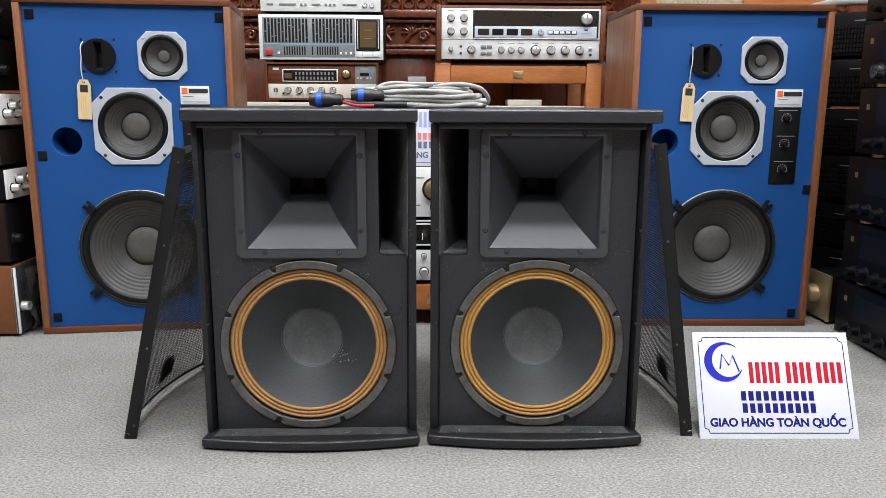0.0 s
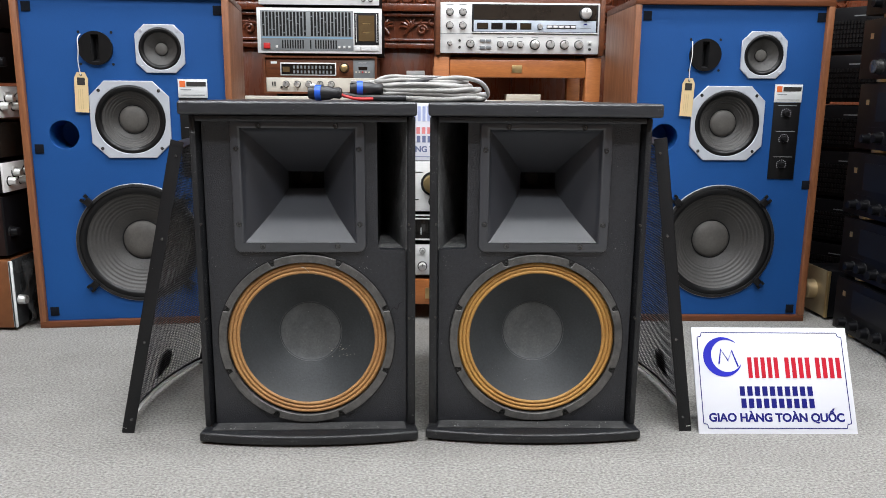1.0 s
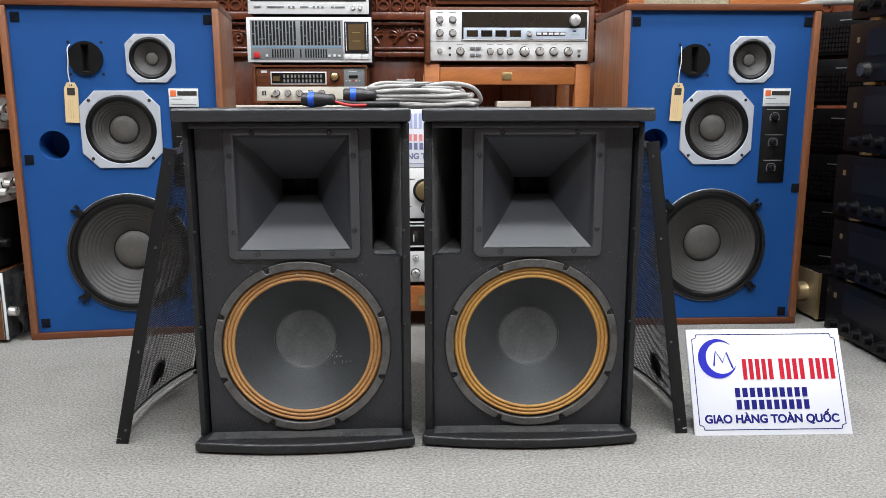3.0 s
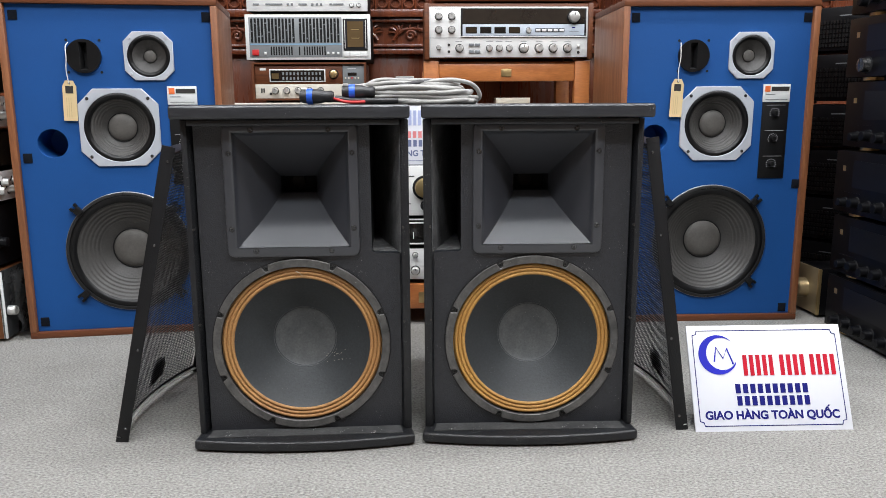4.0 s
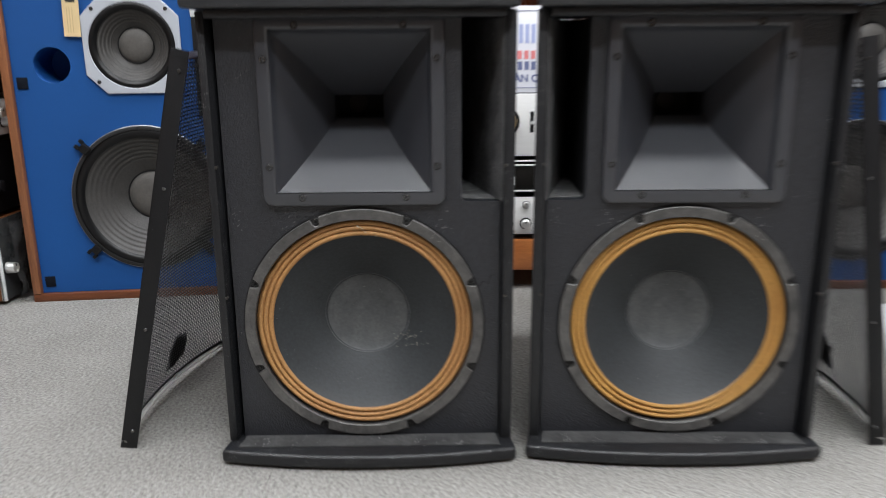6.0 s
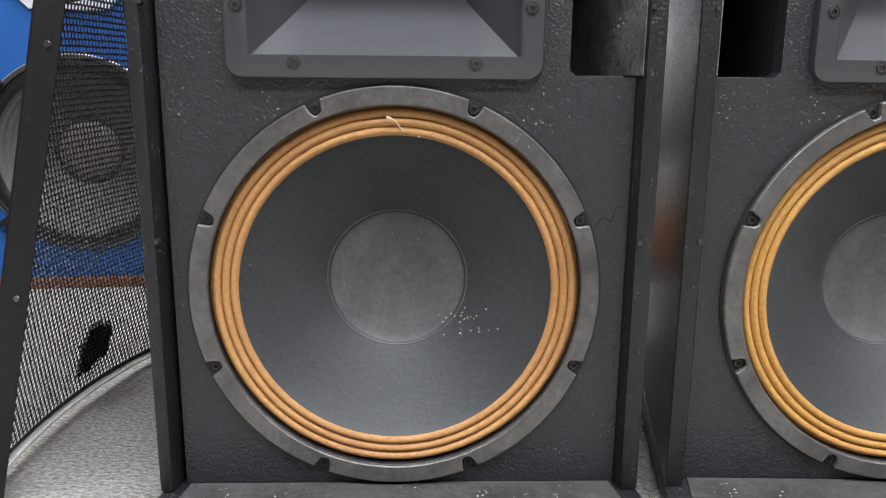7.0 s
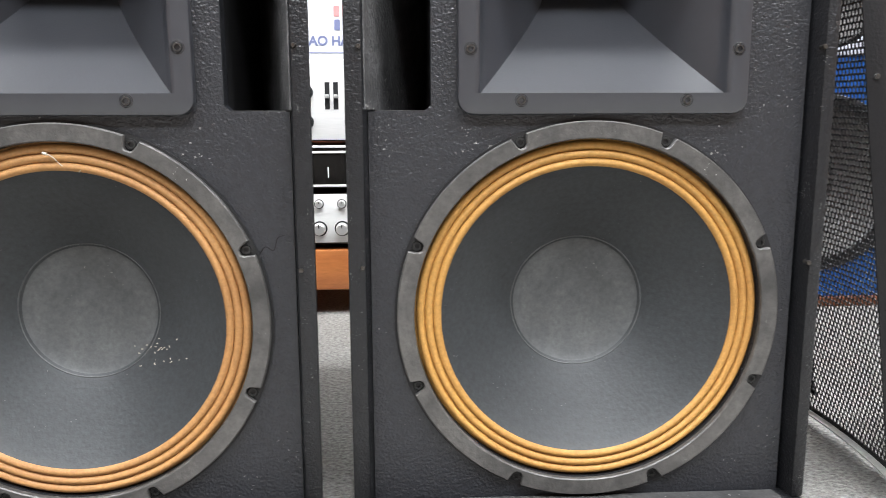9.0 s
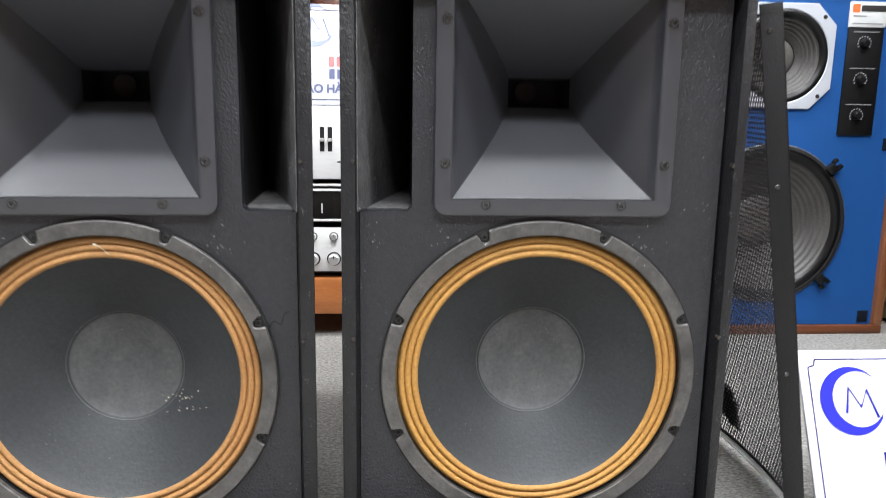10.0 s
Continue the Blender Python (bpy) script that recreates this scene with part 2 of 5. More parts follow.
BOX_WOOD = material("brown_case_veneer", (0.17, 0.062, 0.021), 0.5, second=(0.105, 0.035, 0.012), scale=8, stretch=(0.8, 8, 8), grain=0.12, spec=0.35)
CLEAR = material("clear_plastic_film", (0.95, 0.95, 0.95), 0.06, rough_vary=0.03, alpha=0.02, bump=0.5, bump_scale=40)
CABLE = material("pale_grey_cable", (0.37, 0.365, 0.35), 0.5, second=(0.27, 0.265, 0.255), scale=30, grain=0.12)
CABLE_RED = material("red_wire", (0.55, 0.03, 0.03), 0.4)
CABLE_BLACK = material("black_sleeve", (0.02, 0.02, 0.022), 0.45)
PLUG_BLUE = material("blue_ring", (0.02, 0.11, 0.62), 0.4)
SPECKLED = material("speckled_beige_cloth", (0.48, 0.42, 0.30), 0.9, second=(0.22, 0.17, 0.10), scale=90, amount=0.9, grain=0.3)
PLASTER = material("white_plaster", (0.66, 0.66, 0.64), 0.9, second=(0.60, 0.60, 0.58), scale=2, bump=0.1, bump_scale=120)
DIFFUSER = material("lamp_diffuser", (1.0, 0.985, 0.95), 0.5, emit=6.0)
WALL_BROWN = material("brown_shop_wall", (0.16, 0.10, 0.065), 0.6, second=(0.10, 0.06, 0.04), scale=3)
LAMP_METAL = material("white_lamp_housing", (0.75, 0.75, 0.74), 0.5)


# ---- mesh helpers ----
def finish(bm, name, mat, angle=38):
    bmesh.ops.recalc_face_normals(bm, faces=bm.faces[:])
    me = bpy.data.meshes.new(name)
    bm.to_mesh(me)
    bm.free()
    me.polygons.foreach_set("use_smooth", [True] * len(me.polygons))
    me.set_sharp_from_angle(angle=radians(angle))
    me.materials.append(mat)
    return me


def thing(name, m, label, category, group=""):
    ob = new(name)
    ob.empty_display_size = 0.05
    ob.matrix_world = m
    return tagged(ob, label, category, group)


def part(name, bm, mat, parent, label="", m=None):
    me = bm if isinstance(bm, bpy.types.Mesh) else finish(bm, name, mat)
    ob = new(name, me)
    ob.parent = parent
    if m is not None:
        ob.matrix_basis = m
    return tagged(ob, label)


def single(name, bm, mat, label, category, group="", kind="", m=None):
    ob = new(name, finish(bm, name, mat))
    if m is not None:
        ob.matrix_world = m
    return tagged(ob, label, category, group, kind)


def box(x0, x1, y0, y1, z0, z1, bevel=0.0, segments=2, bm=None):
    """A box, added to bm or to a new bmesh, with rounded edges."""
    bm = bm or bmesh.new()
    vs = [bm.verts.new((x, y, z)) for x in (x0, x1) for y in (y0, y1) for z in (z0, z1)]
    fs = [bm.faces.new([vs[i] for i in q]) for q in ((0, 1, 3, 2), (4, 6, 7, 5), (0, 4, 5, 1), (2, 3, 7, 6), (0, 2, 6, 4), (1, 5, 7, 3))]
    if bevel:
        es = {e for face in fs for e in face.edges}
        bmesh.ops.bevel(bm, geom=list(es), offset=bevel, segments=segments, profile=0.5, affect="EDGES")
    return bm


def prism(points, z0, z1, bevel=0.0, bm=None, segments=2):
    """A plan outline raised from z0 to z1."""
    bm = bm or bmesh.new()
    lo = [bm.verts.new((x, y, z0)) for x, y in points]
    hi = [bm.verts.new((x, y, z1)) for x, y in points]
    n = len(points)
    fs = [bm.faces.new(lo), bm.faces.new(hi)] + [bm.faces.new((lo[i], lo[(i + 1) % n], hi[(i + 1) % n], hi[i])) for i in range(n)]
    if bevel:
        bmesh.ops.recalc_face_normals(bm, faces=fs)
        es = [e for e in {e for face in fs for e in face.edges} if len(e.link_faces) == 2 and e.calc_face_angle(0) > 0.5]
        bmesh.ops.bevel(bm, geom=es, offset=bevel, segments=segments, profile=0.5, affect="EDGES")
    return bm


def upright(points, y0, y1, bevel=0.0, bm=None):
    """An outline in x and z, y0 to y1 deep."""
    bm = bm or bmesh.new()
    a = [bm.verts.new((x, y0, z)) for x, z in points]
    b = [bm.verts.new((x, y1, z)) for x, z in points]
    n = len(points)
    fs = [bm.faces.new(a), bm.faces.new(b)] + [bm.faces.new((a[i], a[(i + 1) % n], b[(i + 1) % n], b[i])) for i in range(n)]
    if bevel:
        es = list(fs[0].edges)
        bmesh.ops.bevel(bm, geom=es, offset=bevel, segments=2, profile=0.5, affect="EDGES")
    return bm


def circle(cx, cz, r, n=64):
    return [(cx + r * math.cos(2 * math.pi * i / n), cz + r * math.sin(2 * math.pi * i / n)) for i in range(n)]


def rounded(x0, x1, z0, z1, r, n=6):
    pts = []
    for cx, cz, a0 in ((x1 - r, z1 - r, 0), (x0 + r, z1 - r, 90), (x0 + r, z0 + r, 180), (x1 - r, z0 + r, 270)):
        pts += [(cx + r * math.cos(radians(a0 + 90 * i / n)), cz + r * math.sin(radians(a0 + 90 * i / n))) for i in range(n + 1)]
    return pts


def chamfered(cx, cz, half, cut):
    h, c = half, half - cut
    return [(cx + x, cz + z) for x, z in ((h, -c), (h, c), (c, h), (-c, h), (-h, c), (-h, -c), (-c, -h), (c, -h))]


def pierced(outer, holes, y0, y1):
    """A plate in x and z with holes through it."""
    bm = bmesh.new()
    for loop in (outer, *holes):
        vs = [bm.verts.new((x, y0, z)) for x, z in loop]
        for i in range(len(vs)):
            bm.edges.new((vs[i], vs[(i + 1) % len(vs)]))
    bmesh.ops.triangle_fill(bm, use_beauty=True, edges=bm.edges[:])
    made = bmesh.ops.extrude_face_region(bm, geom=bm.faces[:])
    bmesh.ops.translate(bm, verts=[v for v in made["geom"] if isinstance(v, bmesh.types.BMVert)], vec=(0, y1 - y0, 0))
    bmesh.ops.recalc_face_normals(bm, faces=bm.faces[:])
    return bm


def lathe(profile, cx=0.0, cz=0.0, n=72, bm=None, cy=0.0):
    """A profile of (radius, y) turned round a line along y."""
    bm = bm or bmesh.new()
    rings = []
    for r, y in profile:
        if r < 1e-6:
            rings.append([bm.verts.new((cx, cy + y, cz))] * n)
        else:
            rings.append([bm.verts.new((cx + x, cy + y, cz + z)) for x, z in circle(0, 0, r, n)])
    for a, b in zip(rings, rings[1:]):
        for i in range(n):
            j = (i + 1) % n
            vs = []
            for v in (a[i], a[j], b[j], b[i]):
                if v not in vs:
                    vs.append(v)
            if len(vs) > 2:
                bm.faces.new(vs)
    return bm


def tube(points, r, n=8, bm=None):
    """A round cord along points."""
    bm = bm or bmesh.new()
    n = max(n, 12) if n > 6 else n
    pts = [Vector(p) for p in points]
    rings = []
    side = None
    for i, p in enumerate(pts):
        d = (pts[min(i + 1, len(pts) - 1)] - pts[max(i - 1, 0)]).normalized()
        if side is None:
            side = d.cross(Vector((0, 0, 1)))
            if side.length < 0.1:
                side = d.cross(Vector((0, 1, 0)))
        side = (side - d * side.dot(d)).normalized()
        up = d.cross(side)
        rings.append([bm.verts.new(p + r * (math.cos(2 * math.pi * k / n) * side + math.sin(2 * math.pi * k / n) * up)) for k in range(n)])
    for a, b in zip(rings, rings[1:]):
        for k in range(n):
            bm.faces.new((a[k], a[(k + 1) % n], b[(k + 1) % n], b[k]))
    bm.faces.new(rings[0][::-1])
    bm.faces.new(rings[-1])
    return bm


def smooth_path(points, steps=10):
    """A flowing line through points."""
    out = []
    pts = [Vector(p) for p in points]
    for i in range(len(pts) - 1):
        p0, p1, p2, p3 = pts[max(i - 1, 0)], pts[i], pts[i + 1], pts[min(i + 2, len(pts) - 1)]
        for k in range(steps):
            t = k / steps
            out.append(0.5 * ((2 * p1) + (p2 - p0) * t + (2 * p0 - 5 * p1 + 4 * p2 - p3) * t * t + (3 * p1 - p0 - 3 * p2 + p3) * t ** 3))
    return out + [pts[-1]]


def text_mesh(body, width, name):
    """Flat letters in x and z, of that width, with their lower left corner at the origin."""
    curve = bpy.data.curves.new(name, "FONT")
    curve.body, curve.extrude, curve.offset = body, 0.0004, 0.034
    temp = bpy.data.objects.new(name, curve)
    scene.collection.objects.link(temp)
    me = bpy.data.meshes.new_from_object(temp.evaluated_get(bpy.context.evaluated_depsgraph_get()))
    bpy.data.objects.remove(temp)
    co = np.array([v.co[:] for v in me.vertices])
    lo, hi = co.min(0), co.max(0)
    k = width / (hi[0] - lo[0])
    for v in me.vertices:
        v.co = ((v.co.x - lo[0]) * k, -v.co.z, (v.co.y - lo[1]) * k)
    me.name = name
    return me


# ---- the room ----
def room():
    x0, x1, y0, y1 = -2.7, 2.7, -3.2, 3.02
    floor = tagged(new("floor", finish(box(x0, x1, y0, y1, -0.12, -0.012), "floor", CARPET)), "grey carpeted shop floor", "floor", kind="structure")
    wall = "plain dark brown panelled shop wall"
    for name, b in (("wall_north", (x0 - 0.12, x1 + 0.12, y1 + 0.03, y1 + 0.15)), ("wall_south", (x0 - 0.12, x1 + 0.12, y0 - 0.12, y0)),
                    ("wall_west", (x0 - 0.12, x0, y0, y1 + 0.03)), ("wall_east", (x1, x1 + 0.12, y0, y1 + 0.03))):
        tagged(new(name, finish(box(*b, -0.12, CEILING + 0.1), name, WALL_BROWN)), wall, "wall", kind="structure")
    tagged(new("ceiling", finish(box(x0, x1, y0, y1 + 0.03, CEILING, CEILING + 0.1), "ceiling", PLASTER)), "plain white ceiling over the shop", "ceiling", kind="structure")
    return floor


floor = room()


def batten_lamp(x, y):
    lamp = thing("ceiling_light", pose(x, y, CEILING), "white ceiling light with a long flat diffuser", "ceiling light", "ceiling lights")
    part("housing", box(-0.62, 0.62, -0.16, 0.16, -0.05, -0.0005, 0.006), LAMP_METAL, lamp)
    part("diffuser", box(-0.58, 0.58, -0.13, 0.13, -0.066, -0.0505, 0.004), DIFFUSER, lamp, "glowing white diffuser")


for lx, ly in LAMPS:
    batten_lamp(lx, ly)


# ---- carved wooden wall behind the shelves ----
def scroll(cx, cz, size, turns, flip, y, bm):
    pts = []
    for i in range(26):
        a = i / 25 * turns * 2 * math.pi
        r = size * (1 - 0.82 * i / 25)
        pts.append((cx + flip * r * math.cos(a), y, cz + r * math.sin(a)))
    tube(pts, 0.006, 6, bm)


def carved_wall():
    Y = 3.0
    wall = thing("carved_wall_panel", pose(0.006, 0, 0.018), "dark red-brown carved wooden wall panelling with scrollwork", "wall panel")
    for i in range(18):
        x = -2.6 + i * 0.29
        part("board", box(x, x + 0.287, Y, Y + 0.03, -0.018, 0.755, 0.004), RED_WOOD, wall)
    part("upper_panel", box(-2.6, 2.62, Y + 0.008, Y + 0.03, 0.755, 1.9), RED_WOOD, wall)
    for z0, z1, d in ((0.752, 0.772, 0.03), (0.778, 0.79, 0.018), (0.868, 0.882, 0.018), (0.886, 0.915, 0.034), (1.0, 1.03, 0.034), (1.3, 1.34, 0.034)):
        part("moulding", box(-2.6, 2.62, Y - d, Y + 0.006, z0, z1, 0.005), RED_WOOD, wall)
    for k in range(8):
        cx = -1.75 + k * 0.46
        bm = bmesh.new()
        for s in (-1, 1):
            scroll(cx + s * 0.06, 0.835, 0.026, 1.4, s, Y, bm)
            scroll(cx + s * 0.135, 0.822, 0.020, 1.3, -s, Y, bm)
            tube(smooth_path([(cx + s * 0.01, Y, 0.80), (cx + s * 0.05, Y, 0.815), (cx + s * 0.1, Y, 0.845), (cx + s * 0.17, Y, 0.84), (cx + s * 0.2, Y, 0.805)], 5), 0.007, 6, bm)
            for j in range(3):
                tube([(cx + s * (0.10 + 0.03 * j), Y, 0.838), (cx + s * (0.11 + 0.03 * j), Y - 0.004, 0.852), (cx + s * (0.105 + 0.03 * j), Y, 0.86)], 0.005, 5, bm)
            for j in range(5):
                a = radians(25 + 32 * j)
                lx, lz = cx + s * 0.185, 0.826
                tube(smooth_path([(lx, Y, lz), (lx + s * 0.018 * math.cos(a), Y - 0.004, lz + 0.020 * math.sin(a)), (lx + s * 0.034 * math.cos(a - 0.4), Y, lz + 0.034 * math.sin(a - 0.2))], 4), 0.0048, 5, bm)
        tube([(cx, Y, 0.795), (cx, Y - 0.006, 0.83), (cx, Y, 0.866)], 0.008, 6, bm)
        part("scroll_carving", bm, RED_WOOD, wall)
    bm = bmesh.new()
    for k in range(64):
        cx = -1.6 + k * 0.05
        for cz in (0.94, 0.975):
            ring = [(cx + 0.019 * math.cos(a * math.pi / 6), Y, cz + 0.016 * math.sin(a * math.pi / 6)) for a in range(13)]
            tube(ring, 0.004, 5, bm)
        tube([(cx + 0.025, Y, 0.918), (cx + 0.025, Y - 0.006, 0.957), (cx + 0.025, Y, 0.998)], 0.005, 5, bm)
    part("fretwork", bm, RED_WOOD, wall)


carved_wall()
bm = box(-0.098, -0.028, 2.986, 2.9985, 0.656, 0.690, 0.003)
outlet = single("wall_socket", bm, LAMP_METAL, "white plastic wall socket on the wooden panelling", "socket")


# ---- the black stage loudspeakers ----
WOOFER_R, BOLT_R = 0.1545, 0.1477


def screw_mesh():
    bm = lathe([(0.0, 0.0004), (0.0019, 0.0004), (0.0020, -0.0014), (0.0033, -0.0014), (0.0037, -0.0008), (0.0037, 0.0003), (0.0043, 0.0003), (0.0046, -0.0004), (0.0050, 0.0001)], n=18)
    return finish(bm, "screw", SCREW)


SCREW_MESH = screw_mesh()
SUNK_MESH = SCREW_MESH.copy()
SUNK_MESH.materials.clear()
SUNK_MESH.materials.append(SUNK_SCREW)


def notched(r_out, r_cut, centre_angles, half_deg, n=480):
    pts = []
    for i in range(n):
        a = 360.0 * i / n
        near = min(abs((a - c + 180) % 360 - 180) for c in centre_angles)
        r = r_out if near > half_deg else r_cut + (r_out - r_cut) * max(0.0, (near - half_deg * 0.6) / (half_deg * 0.4))
        pts.append((r * math.cos(radians(a)), r * math.sin(radians(a))))
    return pts


def woofer(parent, cx, cz, y, tilt, cloth):
    """A twelve-inch driver whose frame stands on the baffle at depth y."""
    angles = [22.5 + 45 * k for k in range(8)]
    m = pose(cx, y, cz, 0, tilt, 0)
    bm = pierced(notched(WOOFER_R - 0.0016, 0.1430, angles, 2.2), [circle(0, 0, 0.1392, 120)], -0.0066, -0.0018)
    es = [e for e in bm.edges if len(e.link_faces) == 2 and e.calc_face_angle(0) > 1.2 and all(v.co.y < -0.006 for v in e.verts)]
    bmesh.ops.bevel(bm, geom=es, offset=0.0009, segments=1, affect="EDGES")
    frame_ob = part("woofer", bm, CAST, parent, "twelve-inch driver with a grey cast frame", m)
    # Gasket, widened and near-black to stand in for shadow in notches and rim gap.
    part("gasket_shadow_ring", pierced(circle(0, 0, WOOFER_R + 0.0004, 120), [circle(0, 0, 0.1394, 120)], -0.0018, -0.0002), GASKET, frame_ob)
    prof = [(0.1391, 0.0050), (0.1378, 0.0046)]
    for i in range(73):
        u = i / 72
        prof.append((0.1374 - 0.0199 * u, 0.0026 - 0.0034 * abs(math.sin(3 * math.pi * u)) ** 0.55 + 0.0005 * u))
    prof += [(0.1170, 0.0036), (0.1160, 0.0060)]
    part("surround", lathe(prof, n=128), cloth, frame_ob, "orange pleated cloth surround")
    cone = [(0.1178, 0.0022)] + [(0.1178 - 0.0618 * u, 0.0022 + 0.0425 * (u ** 0.9)) for u in (0.02, 0.1, 0.2, 0.35, 0.5, 0.65, 0.8, 0.92, 1.0)] + [(0.054, 0.0462)]
    part("cone", lathe(cone, n=112), CONE, frame_ob, "dusty black paper cone")
    cap = [(0.0560 * math.cos(a), 0.0440 + 0.0125 * math.sin(a) ** 1.0 * (1 - 0.25 * math.cos(a))) for a in [i / 14 * math.pi / 2 for i in range(15)]]
    part("dust_cap", lathe(cap[:-1] + [(0.0, cap[-1][1])], n=96), CAP, frame_ob, "round grey-black dust cap")
    bm = bmesh.new()
    lathe([(0.0556, 0.0446), (0.0563, 0.0440), (0.0572, 0.0444)], n=96, bm=bm)
    part("glue_ring", bm, CAP, frame_ob)
    part("basket", lathe([(0.1391, 0.0056), (0.13, 0.03), (0.07, 0.085), (0.0, 0.09)], n=48), DARK, frame_ob)
    for a in angles:
        part("screw", SUNK_MESH, None, frame_ob, m=pose(BOLT_R * math.cos(radians(a)), -0.0016, BOLT_R * math.sin(radians(a)), 0, a * 3, 0))
    if cx < 0:
        thread = smooth_path([(0.146, -0.0070, 0.052), (0.152, -0.0100, 0.060), (0.158, -0.0095, 0.057), (0.161, -0.0080, 0.066), (0.166, -0.0060, 0.068)], 5)
        part("loose_thread", tube(thread, 0.00045, 6), DARK, frame_ob, "thin loose wire end at the frame")
        hair = smooth_path([(-0.004, -0.0030, 0.1300), (0.000, -0.0032, 0.1285), (0.006, 0.0000, 0.1210), (0.012, 0.0010, 0.1185), (0.019, 0.0005, 0.1195), (0.017, 0.0005, 0.1165)], 5)
        part("lint", tube(hair, 0.0004, 5), LINT, frame_ob, "pale hair caught on the surround")
        rng = random.Random(11)
        bm = bmesh.new()
        for _ in range(26):
            px, pz = rng.gauss(0.050, 0.009), rng.gauss(-0.036, 0.008)
            q = min(1.0, max(0.0, (0.1178 - math.hypot(px, pz)) / 0.0618))
            py = 0.0012 + 0.0425 * q ** 0.9
            dx, dz = rng.uniform(-0.0016, 0.0016), rng.uniform(-0.0016, 0.0016)
            tube([(px, py, pz), (px + dx, py, pz + dz)], 0.00032, 4, bm)
        tagged(part("dust_flecks", bm, LINT, frame_ob, "scattered pale dust flecks"), kind="stuff")
        part("lint", tube([(-0.006, -0.0034, 0.1310), (-0.003, -0.0036, 0.1300)], 0.0011, 6), LINT, frame_ob, "pale fluff")
    for k in range(8):
        a = radians(45 * k)
        w = 0.1475
        bm = tube([((w - 0.003) * math.cos(a - 0.015), -0.0060, (w - 0.003) * math.sin(a - 0.015)), (w * math.cos(a), -0.0060, w * math.sin(a)), ((w + 0.002) * math.cos(a + 0.02), -0.0060, (w + 0.002) * math.sin(a + 0.02))], 0.0004, 5)
        part("casting_mark", bm, SCREW, frame_ob)


def horn(parent, cx, cz, y, size):
    """A flared plastic horn whose plate stands on the baffle at depth y."""
    m = pose(cx, y, cz)
    hw, hh = size
    mouth_w, mouth_h = 0.0940, 0.0962
    roll = 0.0042
    inner = [(p * (mouth_w + roll), q) for p, q in ((1, -mouth_h), (1, mouth_h + roll), (-1, mouth_h + roll), (-1, -mouth_h))]
    bm = pierced(rounded(-hw, hw, -hh, hh, 0.012), [inner], -0.0072, 0.0)
    es = [e for e in bm.edges if len(e.link_faces) == 2 and e.calc_face_angle(0) > 1.2 and all(v.co.y < -0.006 and (abs(v.co.x) > mouth_w + 0.008 or abs(v.co.z) > mouth_h + 0.008) for v in e.verts)]
    bmesh.ops.bevel(bm, geom=es, offset=0.0026, segments=2, profile=0.5, affect="EDGES")
    plate = part("horn", bm, HORN, parent, "square grey-black plastic horn flare", m)
    bm = bmesh.new()
    rings = []
    for i in range(4):
        a = radians(90 * i / 4)
        w, h = mouth_w + roll * (1 - math.sin(a)), mouth_h + roll * (1 - math.sin(a))
        d = -0.0072 + 0.0048 * (1 - math.cos(a))
        rings.append([bm.verts.new((x, d, z)) for x, z in ((w, -mouth_h), (w, h), (-w, h), (-w, -mouth_h))])
    steps = 14
    for i in range(steps + 1):
        u = i / steps
        w = 0.0318 + (mouth_w - 0.0318) * (1 - u) ** 1.22
        lo = 0.0134 + (mouth_h - 0.0134) * (1 - u) ** 1.03
        hi = 0.0165 + (mouth_h - 0.0165) * (1 - u) ** 1.08
        d = -0.0022 + 0.0922 * u
        rings.append([bm.verts.new((x, d, z)) for x, z in ((w, -lo), (w, hi), (-w, hi), (-w, -lo))])
    for a, b in zip(rings, rings[1:]):
        for k in range(4):
            bm.faces.new((a[k], a[(k + 1) % 4], b[(k + 1) % 4], b[k]))
    part("flare", bm, HORN, plate)
    # Throat tail in near-black: the shade of its depth is put into the colour.
    bm = box(-0.0316, 0.0316, 0.0902, 0.150, -0.0132, 0.0163)
    bmesh.ops.delete(bm, geom=[face for face in bm.faces if face.calc_center_median().y < 0.0905], context="FACES")
    part("throat_shade_box", bm, DARK, plate)
    part("throat", lathe([(0.0, 0.138), (0.0115, 0.138), (0.0122, 0.140), (0.0122, 0.149)], n=24), THROAT, plate, "round driver exit deep in the throat", pose(-0.006, 0, 0.003))
    for sx, sz in ((-0.0634, 1), (0.0634, 1), (-0.0634, -1), (0.0634, -1)):
        part("screw", SCREW_MESH, None, plate, m=pose(sx, -0.0072, sz * 0.1016, 0, sx * 900, 0))
    for sx, sz in ((-1, 0.0634), (1, 0.0634), (-1, -0.0637), (1, -0.0637)):
        part("screw", SCREW_MESH, None, plate, m=pose(sx * 0.1018, -0.0072, sz, 0, sz * 700, 0))


